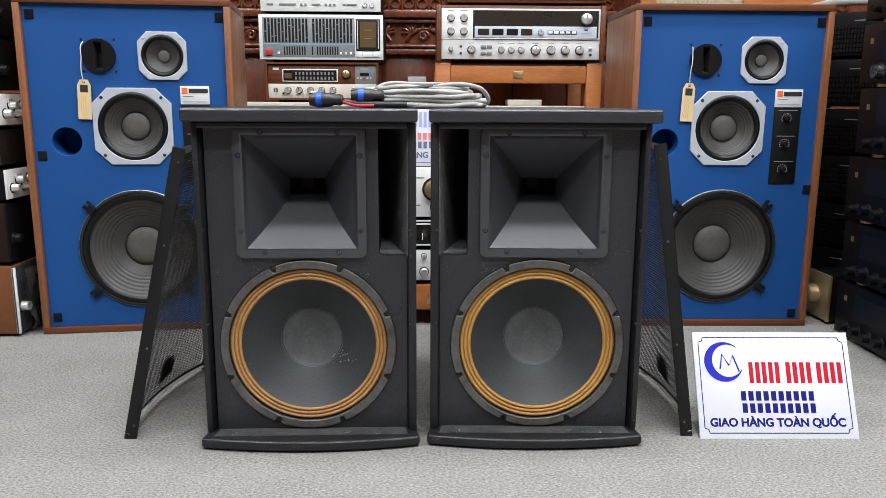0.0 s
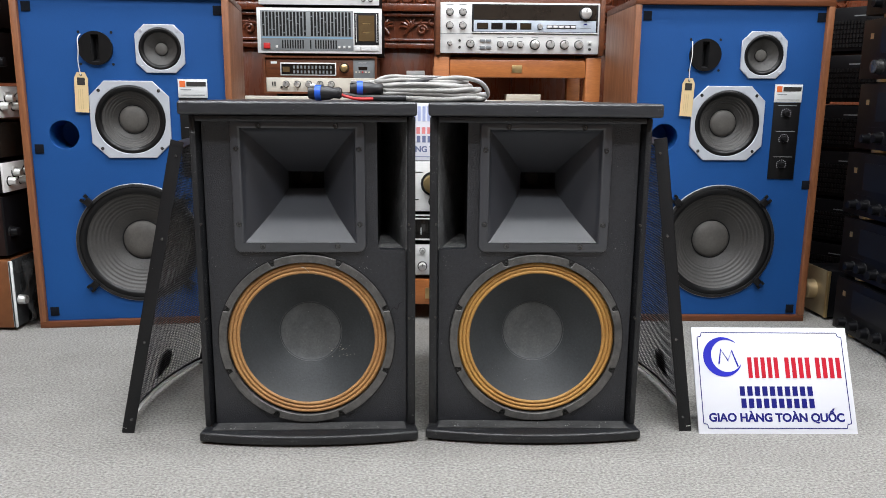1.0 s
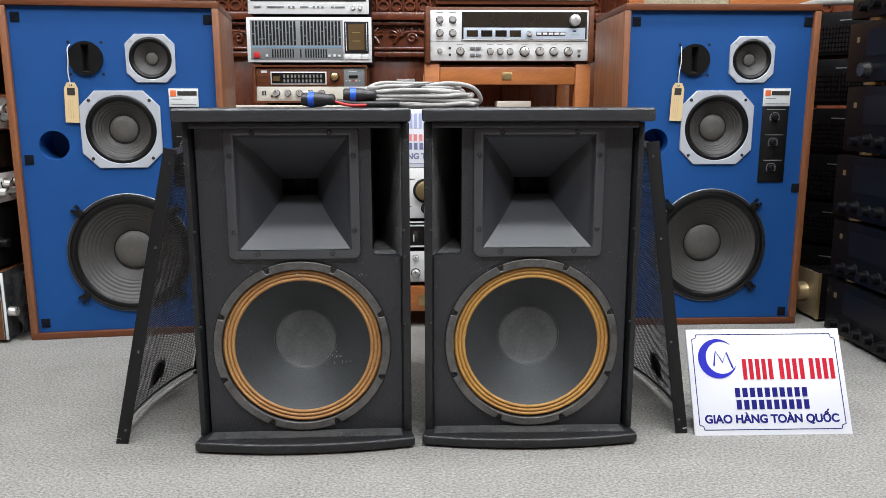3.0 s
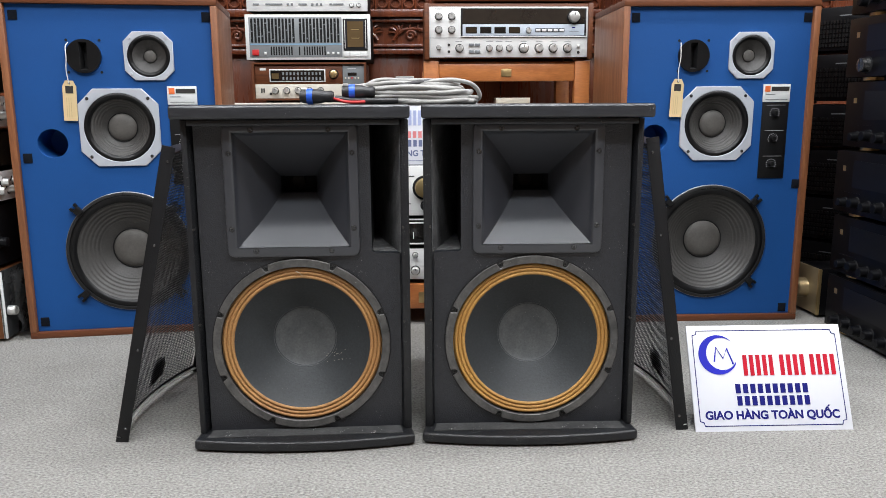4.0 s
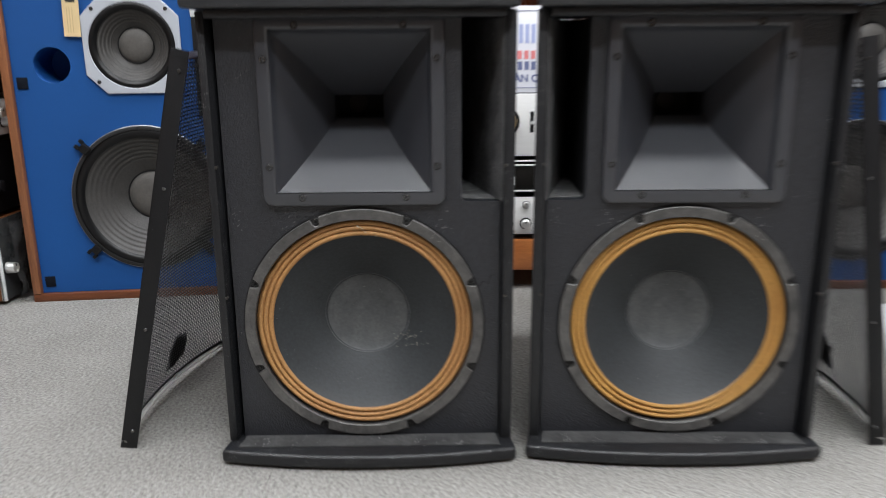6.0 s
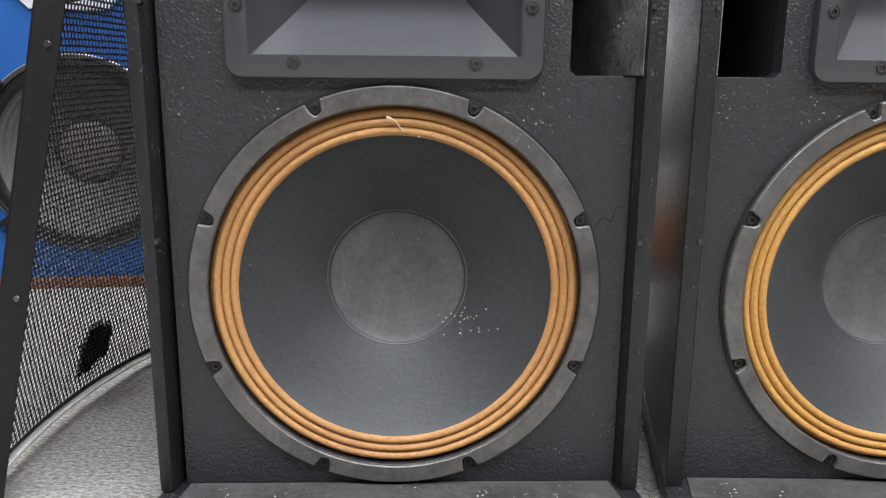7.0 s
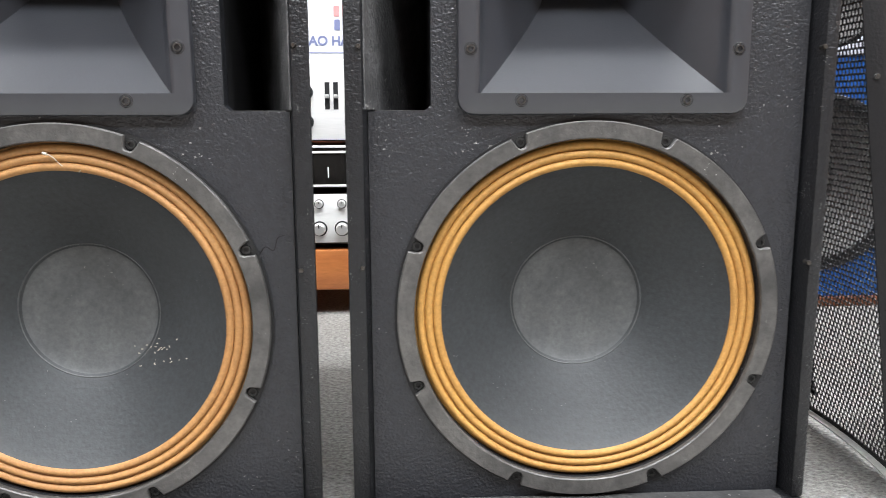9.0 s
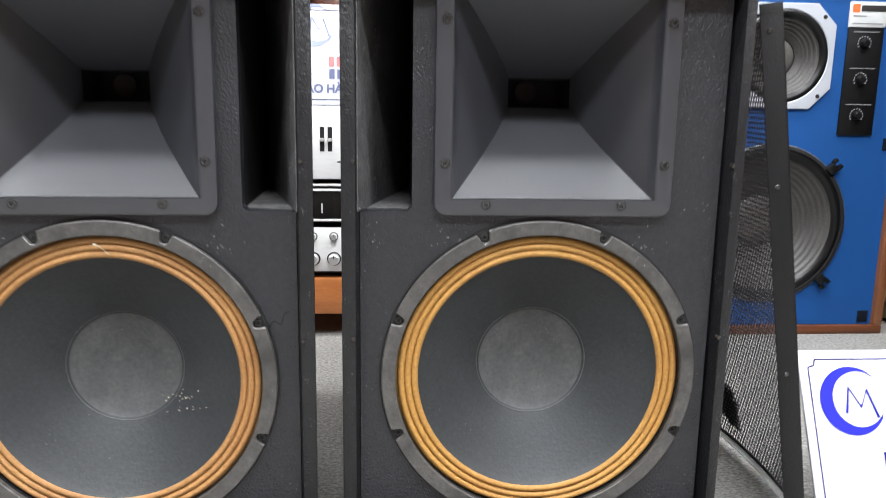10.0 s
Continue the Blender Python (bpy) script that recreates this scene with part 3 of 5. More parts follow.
def stage_speaker(x, y, turn, s, label):
    """Front edges at the origin's y, port on the side s."""
    ob = thing("stage_loudspeaker", pose(x, y, 0, 0, 0, turn), label, "loudspeaker", "pair of stage loudspeakers")
    W, D, back, TH, lead = 0.1860, 0.40, 0.1235, 0.0140, 0.0175
    z0, z1 = 0.0215, 0.566
    for k in (-1, 1):
        th = TH if k == s else 0.0105
        pts = [(k * W, lead), (k * (W - th), lead), (k * (back - th), D), (k * back, D)]
        part("side_panel", prism(pts, z0, z1, 0.0026, segments=2), PAINT_WORN_SHADED, ob, "black textured side panel with scuffed edges")
    part("back_panel", box(-back + 0.005, back - 0.005, D - 0.015, D - 0.001, z0, z1), PAINT, ob)
    # thick lid with rounded rim
    lid = [(s * p, q) for p, q in ((-W - 0.0115, -0.005), (W + 0.003, -0.005), (back + 0.003, D + 0.006), (-back - 0.0115, D + 0.006))]
    part("lid", prism(lid, 0.5668, 0.5895, 0.0048, segments=3), LID_PAINT, ob, "thick black lid with a rounded rim")
    part("lip", box(-W + TH + 0.0005, W - TH - 0.0005, 0.003, 0.029, 0.5565, 0.5662, 0.0015), PAINT_WORN_SHADED, ob)
    # bowed base tray
    front = [(-W - 0.0055 + (2 * W + 0.011) * i / 20, -0.007 - 0.020 * (1 - (2 * i / 20 - 1) ** 2)) for i in range(21)]
    part("base_tray", prism(front + [(back + 0.004, D + 0.004), (-back - 0.004, D + 0.004)], 0.0035, 0.0212, 0.005, segments=3), PAINT_WORN_SHADED, ob, "bowed black base tray, scuffed and dusty")
    for fx, fy in ((-0.15, 0.03), (0.15, 0.03), (-0.09, 0.3), (0.09, 0.3)):
        part("foot", prism([(fx + p, fy + q) for p, q in circle(0, 0, 0.014, 16)], 0.0, 0.0033), DARK, ob)
    ledge = [(-W + TH + 0.002, 0.0), (W - TH - 0.002, 0.0), (W - TH - 0.007, 0.0305), (-W + TH + 0.007, 0.0305)]
    part("tray_ledge", prism(ledge, 0.0214, 0.0226), DUSTY_TRAY, ob, "dusty ledge in front of the baffle")
    # baffle, with openings for horn, driver and port
    yb = 0.0315
    bw = W - TH - 0.0030
    hx, hz = -s * 0.0102, 0.4476
    wx, wz = -s * 0.0038, 0.178
    edge = [(-W + 0.0170, 0.0216), (bw, 0.0216), (bw, 0.338), (0.1250, 0.339), (0.1210, 0.343), (0.1210, 0.5660), (-W + 0.0170, 0.5660)]
    edge = [(s * p, q) for p, q in edge]
    bm = pierced(edge,
                 [circle(wx, wz, 0.1394, 96), [(hx + p, hz + q) for p, q in rounded(-0.0965, 0.0965, -0.0945, 0.0945, 0.004, 3)]], yb, yb + 0.017)
    part("baffle", bm, PAINT, ob, "textured black front baffle")
    pin, pout = 0.1205, 0.1640
    part("port_ledge", prism([(s * pin, yb + 0.0172), (s * pout, yb + 0.0172), (s * (pout - 0.0395), yb + 0.19), (s * pin, yb + 0.19)], 0.3302, 0.3392), DUSTY, ob, "dusty ledge inside the port")
    part("port_lining", prism([(s * 0.1712, lead + 0.003), (s * 0.1702, lead + 0.003), (s * 0.1180, yb + 0.215), (s * 0.1192, yb + 0.215)], 0.3396, 0.5555), LINING_LIT, ob, "rough painted inside of the port")
    # Near-black wall and floor stand in for the unlit void behind the port.
    part("port_shade_wall", box(min(s * (pin - 0.006), s * pin), max(s * (pin - 0.006), s * pin), yb + 0.0172, yb + 0.24, 0.3392, 0.556), DARK, ob)
    part("port_shade_floor", box(min(s * 0.08, s * 0.13), max(s * 0.08, s * 0.13), yb + 0.1005, yb + 0.30, 0.325, 0.330), DARK, ob)
    horn(ob, hx, hz, yb - 0.0002, (0.1114, 0.1122))
    woofer(ob, wx, wz, yb, 0, ORANGE_BROWN if s > 0 else ORANGE)
    for k in (-1, 1):
        for zz in (0.385, 0.220):
            bm = lathe([(0.0, -0.0016), (0.0015, -0.0014), (0.0021, 0.0), (0.0016, 0.002), (0.0016, 0.006)], n=12)
            part("grille_clip", bm, STEEL, ob, "small worn screw head", pose(k * (W - 0.0115), lead - 0.0004, zz, 0, 0, 0))
    return ob


stage_speaker(-0.2288, 1.2636, 0.99, 1, "black stage loudspeaker with horn and orange-rimmed woofer, grille removed")
stage_speaker(0.1658, 1.2689, -0.99, -1, "black stage loudspeaker with orange-rimmed woofer, scuffed edges, grille off")


# ---- the removed grilles ----
GRILLE_W, GRILLE_H, GRILLE_BOW = 0.365, 0.540, 0.020


def grille_surface(u, v):
    """Across u and up v, bowed outwards (towards -x)."""
    return (-GRILLE_BOW * 4 * (u / GRILLE_W) * (1 - u / GRILLE_W), u, v)


def perforated():
    """A sheet of round holes in a honeycomb."""
    pitch, hole, thick = 0.0062, 0.00262, 0.0008
    row = pitch * math.sqrt(3) / 2
    verts, faces = [], []
    cols, rows = int((GRILLE_W - 0.012) / pitch), int((GRILLE_H - 0.020) / row)
    corner = pitch / math.sqrt(3)
    for j in range(rows):
        for i in range(cols):
            u = 0.006 + (i + 0.5 + 0.5 * (j % 2)) * pitch
            v = 0.012 + (j + 0.5) * row
            if u > GRILLE_W - 0.006:
                continue
            n0 = len(verts)
            for r in (corner, hole):
                for k in range(6):
                    a = radians(30 + 60 * k)
                    verts.append(grille_surface(u + r * math.cos(a), v + r * math.sin(a)))
            for k in range(6):
                x, y, z = verts[n0 + 6 + k]
                verts.append((x + thick, y, z))
            for k in range(6):
                l = (k + 1) % 6
                faces.append((n0 + k, n0 + l, n0 + 6 + l, n0 + 6 + k))
                faces.append((n0 + 6 + k, n0 + 6 + l, n0 + 12 + l, n0 + 12 + k))
    me = bpy.data.meshes.new("perforated_sheet")
    me.from_pydata(verts, [], faces)
    me.materials.append(MESH)
    return me


PERFORATED = perforated()


def bowed_strip(v0, v1, w0, w1, n=16):
    """A strip that follows the bow, between heights v0 and v1 and offsets w0 and w1 across it."""
    bm = bmesh.new()
    rows = []
    for i in range(n + 1):
        u = GRILLE_W * i / n
        x, y, _ = grille_surface(u, 0)
        rows.append([bm.verts.new((x + w, y, v)) for w, v in ((w0, v0), (w1, v0), (w1, v1), (w0, v1))])
    for a, b in zip(rows, rows[1:]):
        for k in range(4):
            bm.faces.new((a[k], a[(k + 1) % 4], b[(k + 1) % 4], b[k]))
    bm.faces.new(rows[0])
    bm.faces.new(rows[-1])
    return bm


def grille(m, s, label):
    """s is -1 where the bow points to -x, 1 where it points to +x."""
    flip = Matrix.Diagonal((-s, 1, 1, 1))
    ob = thing("speaker_grille", m, label, "speaker grille", "removed grilles")

    def flipped(bm):
        bm.transform(flip)
        return bm

    sheet = PERFORATED if s < 0 else PERFORATED.copy()
    if s > 0:
        sheet.transform(flip)
    tagged(part("perforated_sheet", sheet, None, ob, "black perforated steel sheet"), kind="stuff")
    for u, d in ((0.0, 1), (GRILLE_W, -1)):
        bm = box(-0.0012, 0.0215, min(u, u + d * 0.0014), max(u, u + d * 0.0014), 0.0, GRILLE_H, 0.0005)
        part("flange", flipped(bm), FLANGE, ob, "folded black steel flange")
        bm = box(-0.001, 0.0008, min(u, u + d * 0.0075), max(u, u + d * 0.0075), 0.004, GRILLE_H - 0.003, 0.0004)
        part("rim", flipped(bm), FLANGE, ob)
    part("top_lip", flipped(bowed_strip(GRILLE_H - 0.010, GRILLE_H - 0.0085, -0.0005, 0.022)), FLANGE, ob)
    part("bottom_lip", flipped(bowed_strip(0.010, 0.0118, -0.0005, 0.0075)), LIP, ob, "pale felt strip along the bottom edge")
    part("bottom_rim", flipped(bowed_strip(0.0119, 0.0165, -0.0006, 0.0006)), FLANGE, ob)
    for v in (0.03, 0.18, 0.37, 0.515):
        bm = lathe([(0.0, -0.0012), (0.0022, -0.0012), (0.0028, -0.0001)], n=12)
        part("rivet", bm, SCREW, ob, m=pose(-s * 0.013, -0.0002, v))
    shape = [(1.35 * p, 1.1 * q) for p, q in ((0.0, 0.0), (0.012, 0.004), (0.016, 0.0), (0.030, 0.008), (0.044, 0.006), (0.048, 0.030), (0.042, 0.044), (0.034, 0.040), (0.028, 0.049), (0.012, 0.046), (0.008, 0.036), (0.002, 0.034), (0.005, 0.018))]
    bm = upright(shape, -0.0012, 0.0012)
    bm.transform(Matrix.Translation((grille_surface(0.19, 0)[0] - 0.0016, 0.172, 0.031)) @ Matrix.Rotation(radians(90), 4, "Z"))
    part("badge", flipped(bm), DARK, ob, "square black badge")
    return ob


grille(Matrix.Translation((-0.571, 1.300, 0.0)) @ Matrix.Rotation(radians(-5.5), 4, "Z") @ Matrix.Rotation(radians(13.3), 4, "Y"), -1,
       "curved black perforated grille leaning on the loudspeaker side")
grille(Matrix.Translation((0.4620, 1.302, 0.0)) @ Matrix.Rotation(radians(2.5), 4, "Z") @ Matrix.Rotation(radians(-8.7), 4, "Y"), 1,
       "curved black perforated grille leaning steeply on the loudspeaker")


# ---- signs ----
def bars(ob, name, ink, count, x0, x1, z0, z1, y, fill=0.72):
    """A row of plain upright bars, each one a part."""
    step = (x1 - x0) / count
    me = finish(box(0, step * fill, -0.0006, 0, 0, z1 - z0), name, ink)
    for i in range(count):
        part(name, me, None, ob, m=pose(x0 + i * step, y, z0))


def crescent(cx, cz, r, y):
    out = [(cx + r * math.cos(radians(a)), cz + r * math.sin(radians(a))) for a in range(48, 336, 8)]
    inn = [(cx + 0.20 * r + 0.80 * r * math.cos(radians(a)), cz + 0.05 * r + 0.82 * r * math.sin(radians(a))) for a in range(330, 46, -8)]
    return upright(out + inn, y - 0.0006, y)


def shop_sign(name, m, w, h, label, inks):
    ink_logo, ink_name, ink_first, ink_numbers, ink_last = inks
    ob = thing(name, m, label, "sign")
    part("board", box(-w / 2, w / 2, 0, 0.004, 0, h, 0.0006), ACRYLIC, ob, "glossy white acrylic board")
    part("rear_foot", box(-w / 4, w / 4, 0.0045, 0.0075, 0.0, h * 0.8, 0.0006), ACRYLIC, ob)
    y = -0.0003
    d, c = 0.010, 0.0085
    bm = bmesh.new()
    line = [(-w / 2 + d + c, d), (w / 2 - d - c, d), (w / 2 - d - c * 0.8, d + c * 0.8), (w / 2 - d, d + c), (w / 2 - d, h - d - c), (w / 2 - d - c * 0.8, h - d - c * 0.8), (w / 2 - d - c, h - d),
            (-w / 2 + d + c, h - d), (-w / 2 + d + c * 0.8, h - d - c * 0.8), (-w / 2 + d, h - d - c), (-w / 2 + d, d + c), (-w / 2 + d + c * 0.8, d + c * 0.8)]
    for (ax, az), (bx, bz) in zip(line, line[1:] + line[:1]):
        tube([(ax, y, az), (bx, y, bz)], 0.0008, 4, bm)
    part("border_line", bm, ink_numbers, ob, "thin blue border line with notched corners")
    k = w / 0.29
    logo = part("logo_crescent", crescent(-0.090 * k, 0.139 * k, 0.0365 * k, y), ink_logo, ob, "blue crescent shape")
    zig = [(-0.098, 0.126), (-0.093, 0.153), (-0.081, 0.132), (-0.073, 0.151), (-0.063, 0.121)]
    part("zigzag", tube([(a * k, y, b * k) for a, b in zig], 0.0016 * k, 5), ink_logo, logo)
    for count, a, b in ((5, -0.045, 0.016), (4, 0.024, 0.075), (4, 0.081, 0.132)):
        bars(ob, "red_bar", ink_name, count, a * k, b * k, 0.100 * k, 0.138 * k, y, 0.62)
    bars(ob, "number_bar", ink_first, 10, -0.064 * k, 0.075 * k, 0.068 * k, 0.085 * k, y, 0.66)
    bars(ob, "number_bar", ink_numbers, 10, -0.063 * k, 0.076 * k, 0.046 * k, 0.063 * k, y, 0.66)
    me = text_mesh("GIAO HÀNG TOÀN QUỐC", 0.248 * k, "lettering")
    me.materials.clear()
    me.materials.append(ink_last)
    part("lettering", me, None, ob, "navy capital lettering", pose(-0.1245 * k, y, 0.0185 * k))
    return ob


shop_sign("shop_sign", Matrix.Translation((0.6190, 1.288, 0.0)) @ Matrix.Rotation(radians(-0.6), 4, "Z") @ Matrix.Rotation(radians(-25.5), 4, "X"), 0.292, 0.195,
          "white acrylic sign, blue and red print, leaning on the carpet", (INK_BLUE, INK_RED, INK_NAVY, INK_NAVY, INK_NAVY))

# ---- low rack seen between the loudspeakers ----
def rack_unit(name, m, w, d, h, body, label, category, group=""):
    ob = thing(name, m, label, category, group)
    part("body", box(-w / 2 + 0.004, w / 2 - 0.004, 0.006, d, 0.008, h, 0.002), body, ob)
    for fx in (-w * 0.38, w * 0.38):
        for fy in (0.05, d - 0.05):
            part("foot", prism([(fx + p, fy + q) for p, q in circle(0, 0, 0.014, 14)], 0.0, 0.0078), DARK, ob)
    return ob


def knob(parent, x, z, r, mat=None, depth=0.018, y=0.0):
    bm = lathe([(0.0, -depth), (r * 0.8, -depth), (r * 0.92, -depth + 0.0012), (r, -0.003), (r * 1.06, 0.0)], n=24)
    k = part("knob", bm, mat or KNOB, parent, m=pose(x, y, z))
    # Added dark ring stands in for the dark reflection at a chrome knob's edge.
    part("dark_edge_ring", lathe([(r * 1.0, -0.0020), (r * 1.20, -0.0016), (r * 1.24, -0.0002)], n=20), DARK, k)
    part("pointer", box(-r * 0.07, r * 0.07, -depth - 0.0008, -depth + 0.001, r * 0.25, r * 0.8), DARK, k)
    return k


def low_rack():
    Y, X = 2.0, -0.033
    ob = thing("low_equipment_rack", pose(X, Y, 0), "low orange-brown wooden equipment rack with a brass plate", "rack")
    part("front_rail", box(-0.27, 0.27, 0, 0.028, 0.045, 0.1145, 0.004), STAND_WOOD, ob)
    part("shelf", box(-0.27, 0.27, 0.0285, 0.36, 0.094, 0.1145, 0.003), STAND_WOOD, ob)
    part("nameplate", box(0.008, 0.038, -0.0016, -0.0003, 0.062, 0.092, 0.0004), BRASS, ob, "small brass plate")
    for x in (-0.25, 0.25):
        for y in (0.05, 0.33):
            part("leg", box(x - 0.018, x + 0.018, y - 0.018, y + 0.018, 0.0, 0.0935, 0.003), STAND_WOOD, ob)
    t = rack_unit("tuner", pose(X, Y + 0.004, 0.1147), 0.44, 0.3, 0.0955, BLACK_AMP, "silver tuner with small round knobs on the low rack", "tuner")
    part("faceplate", box(-0.22, 0.22, 0.0, 0.0055, 0.012, 0.0945, 0.0012), SILVER, t)
    for i in range(11):
        knob(t, -0.19 + i * 0.038, 0.078, 0.0065, depth=0.010)
        knob(t, -0.19 + i * 0.038, 0.036, 0.0105, depth=0.016)
    c = rack_unit("cassette_deck", pose(X, Y + 0.003, 0.2108), 0.44, 0.3, 0.078, BLACK_AMP, "black cassette deck with two bright trim lines", "cassette deck")
    part("faceplate", box(-0.22, 0.22, 0.0015, 0.0055, 0.012, 0.077, 0.001), GLASS, c)
    for z in (0.0105, 0.0665, 0.0755):
        part("trim_line", box(-0.22, 0.22, -0.001, 0.0012, z, z + 0.004, 0.0006), SILVER, c)
    for i in range(6):
        part("mark", box(-0.17 + i * 0.055, -0.168 + i * 0.055, 0.0002, 0.0012, 0.026, 0.044), LABEL, c)
    a = rack_unit("amplifier", pose(X, Y + 0.002, 0.2892), 0.44, 0.3, 0.142, BLACK_AMP, "silver amplifier with a large dark-rimmed volume knob", "amplifier")
    part("faceplate", box(-0.22, 0.22, 0.0, 0.0055, 0.010, 0.141, 0.0015), SILVER, a)
    k = knob(a, 0.027, 0.083, 0.026, BRASS, 0.022)
    part("knob_rim", lathe([(0.027, -0.004), (0.031, -0.004), (0.032, -0.0003)], n=32), DARK, k)
    knob(a, 0.03, 0.036, 0.012, DARK)
    for z in (0.088, 0.040):
        q = knob(a, -0.092, z, 0.0085, KNOB, 0.012)
        part("knob_rim", lathe([(0.0092, -0.004), (0.0118, -0.004), (0.0122, -0.0003)], n=24), DARK, q)
    for x in (-0.057, -0.043, 0.085, 0.135, 0.157):
        part("slot", box(x - 0.004, x + 0.004, -0.0006, 0.0003, 0.060, 0.104), DARK, a)
        part("lever", box(x - 0.003, x + 0.003, -0.010, -0.0008, 0.078, 0.084, 0.001), KNOB, a)
    for x, z in ((-0.17, 0.11), (-0.02, 0.112), (-0.03, 0.04), (0.1, 0.11)):
        part("print", box(x, x + 0.02, -0.0006, -0.0001, z, z + 0.0025), INK, a)
    shop_sign("shop_sign", Matrix.Translation((X + 0.020, Y + 0.02, 0.4316)) @ Matrix.Rotation(radians(-6), 4, "X"), 0.295, 0.178,
              "white printed sign standing on the silver amplifier", (INK_PALE_BLUE, INK_PALE_BLUE, INK_PALE_RED, INK_GREY_BLUE, INK_GREY_BLUE))


low_rack()


# ---- the blue studio monitors ----
def monitor_driver(parent, name, cx, cz, r, plate, cone_r, cap_r, depth, label, ribs=0):
    """A cone driver; plate is the half size of its chamfered plate, or 0 for a round one."""
    m = pose(cx, 0.012, cz)
    if plate:
        bm = pierced(chamfered(0, 0, plate, plate * 0.40), [circle(0, 0, r, 72)], -0.0055, -0.0002)
        es = [e for e in bm.edges if len(e.link_faces) == 2 and e.calc_face_angle(0) > 1.2 and all(v.co.y < -0.005 for v in e.verts)]
        bmesh.ops.bevel(bm, geom=es, offset=0.0012, segments=1, affect="EDGES")
        ob = part(name, bm, PLATE, parent, label, m)
        for k in range(4):
            a = radians(45 + 90 * k)
            q = plate * 1.06
            part("bolt", lathe([(0.0, -0.0068), (0.0035, -0.0068), (0.0042, -0.0056)], n=12), SCREW if plate > 0.07 else PLATE, ob, m=pose(q * math.cos(a), 0, q * math.sin(a)))
    else:
        ob = part(name, lathe([(r + 0.007, -0.0002), (r + 0.007, -0.006), (r + 0.0045, -0.0068), (r, -0.0068), (r - 0.001, -0.002)], n=96), GASKET, parent, label, m)
        part("edge_trim", lathe([(r + 0.0086, -0.0002), (r + 0.0086, -0.0042), (r + 0.0071, -0.0050), (r + 0.0071, -0.0002)], n=96), SILVER_EDGE, ob, "thin bare metal edge")
    roll = [(r + 0.0003, -0.004)] + [(cone_r + (r - cone_r) * (1 - u), -0.004 - (0.05 * (r - cone_r) + 0.003) * math.sin(math.pi * u) + 0.004 * u) for u in (0.1, 0.2, 0.35, 0.5, 0.65, 0.8, 0.9, 1.0)]
    part("surround", lathe(roll, n=96), RUBBER, ob, "black surround")
    cone = []
    n = 60 if ribs else 14
    for i in range(n + 1):
        u = i / n
        rr = cone_r + (cap_r - cone_r) * u
        wob = 0.0006 * math.sin(2 * math.pi * ribs * u) if ribs and u < 0.62 else 0
        cone.append((rr, 0.0 + depth * u ** 0.9 + wob))
    part("cone", lathe([(cone_r + 0.001, -0.001)] + cone + [(cap_r * 0.9, depth + 0.006)], n=96), PAPER, ob, "grey paper cone")
    cap = [(cap_r * 1.02 * math.cos(a), depth - 0.002 - cap_r * 0.32 * math.sin(a)) for a in [i / 8 * math.pi / 2 for i in range(9)]]
    part("dust_cap", lathe(cap[:-1] + [(0.0, cap[-1][1])], n=64), PAPER_CAP, ob, "grey-brown dust cap")
    part("cap_seam", lathe([(cap_r * 1.015, depth - 0.0045), (cap_r * 1.05, depth - 0.0052), (cap_r * 1.075, depth - 0.0042)], n=64), DARK, ob, "dark glue seam")
    part("basket", lathe([(r, 0.001), (r * 0.8, depth + 0.02), (0, depth + 0.03)], n=32), DARK, ob)
    return ob


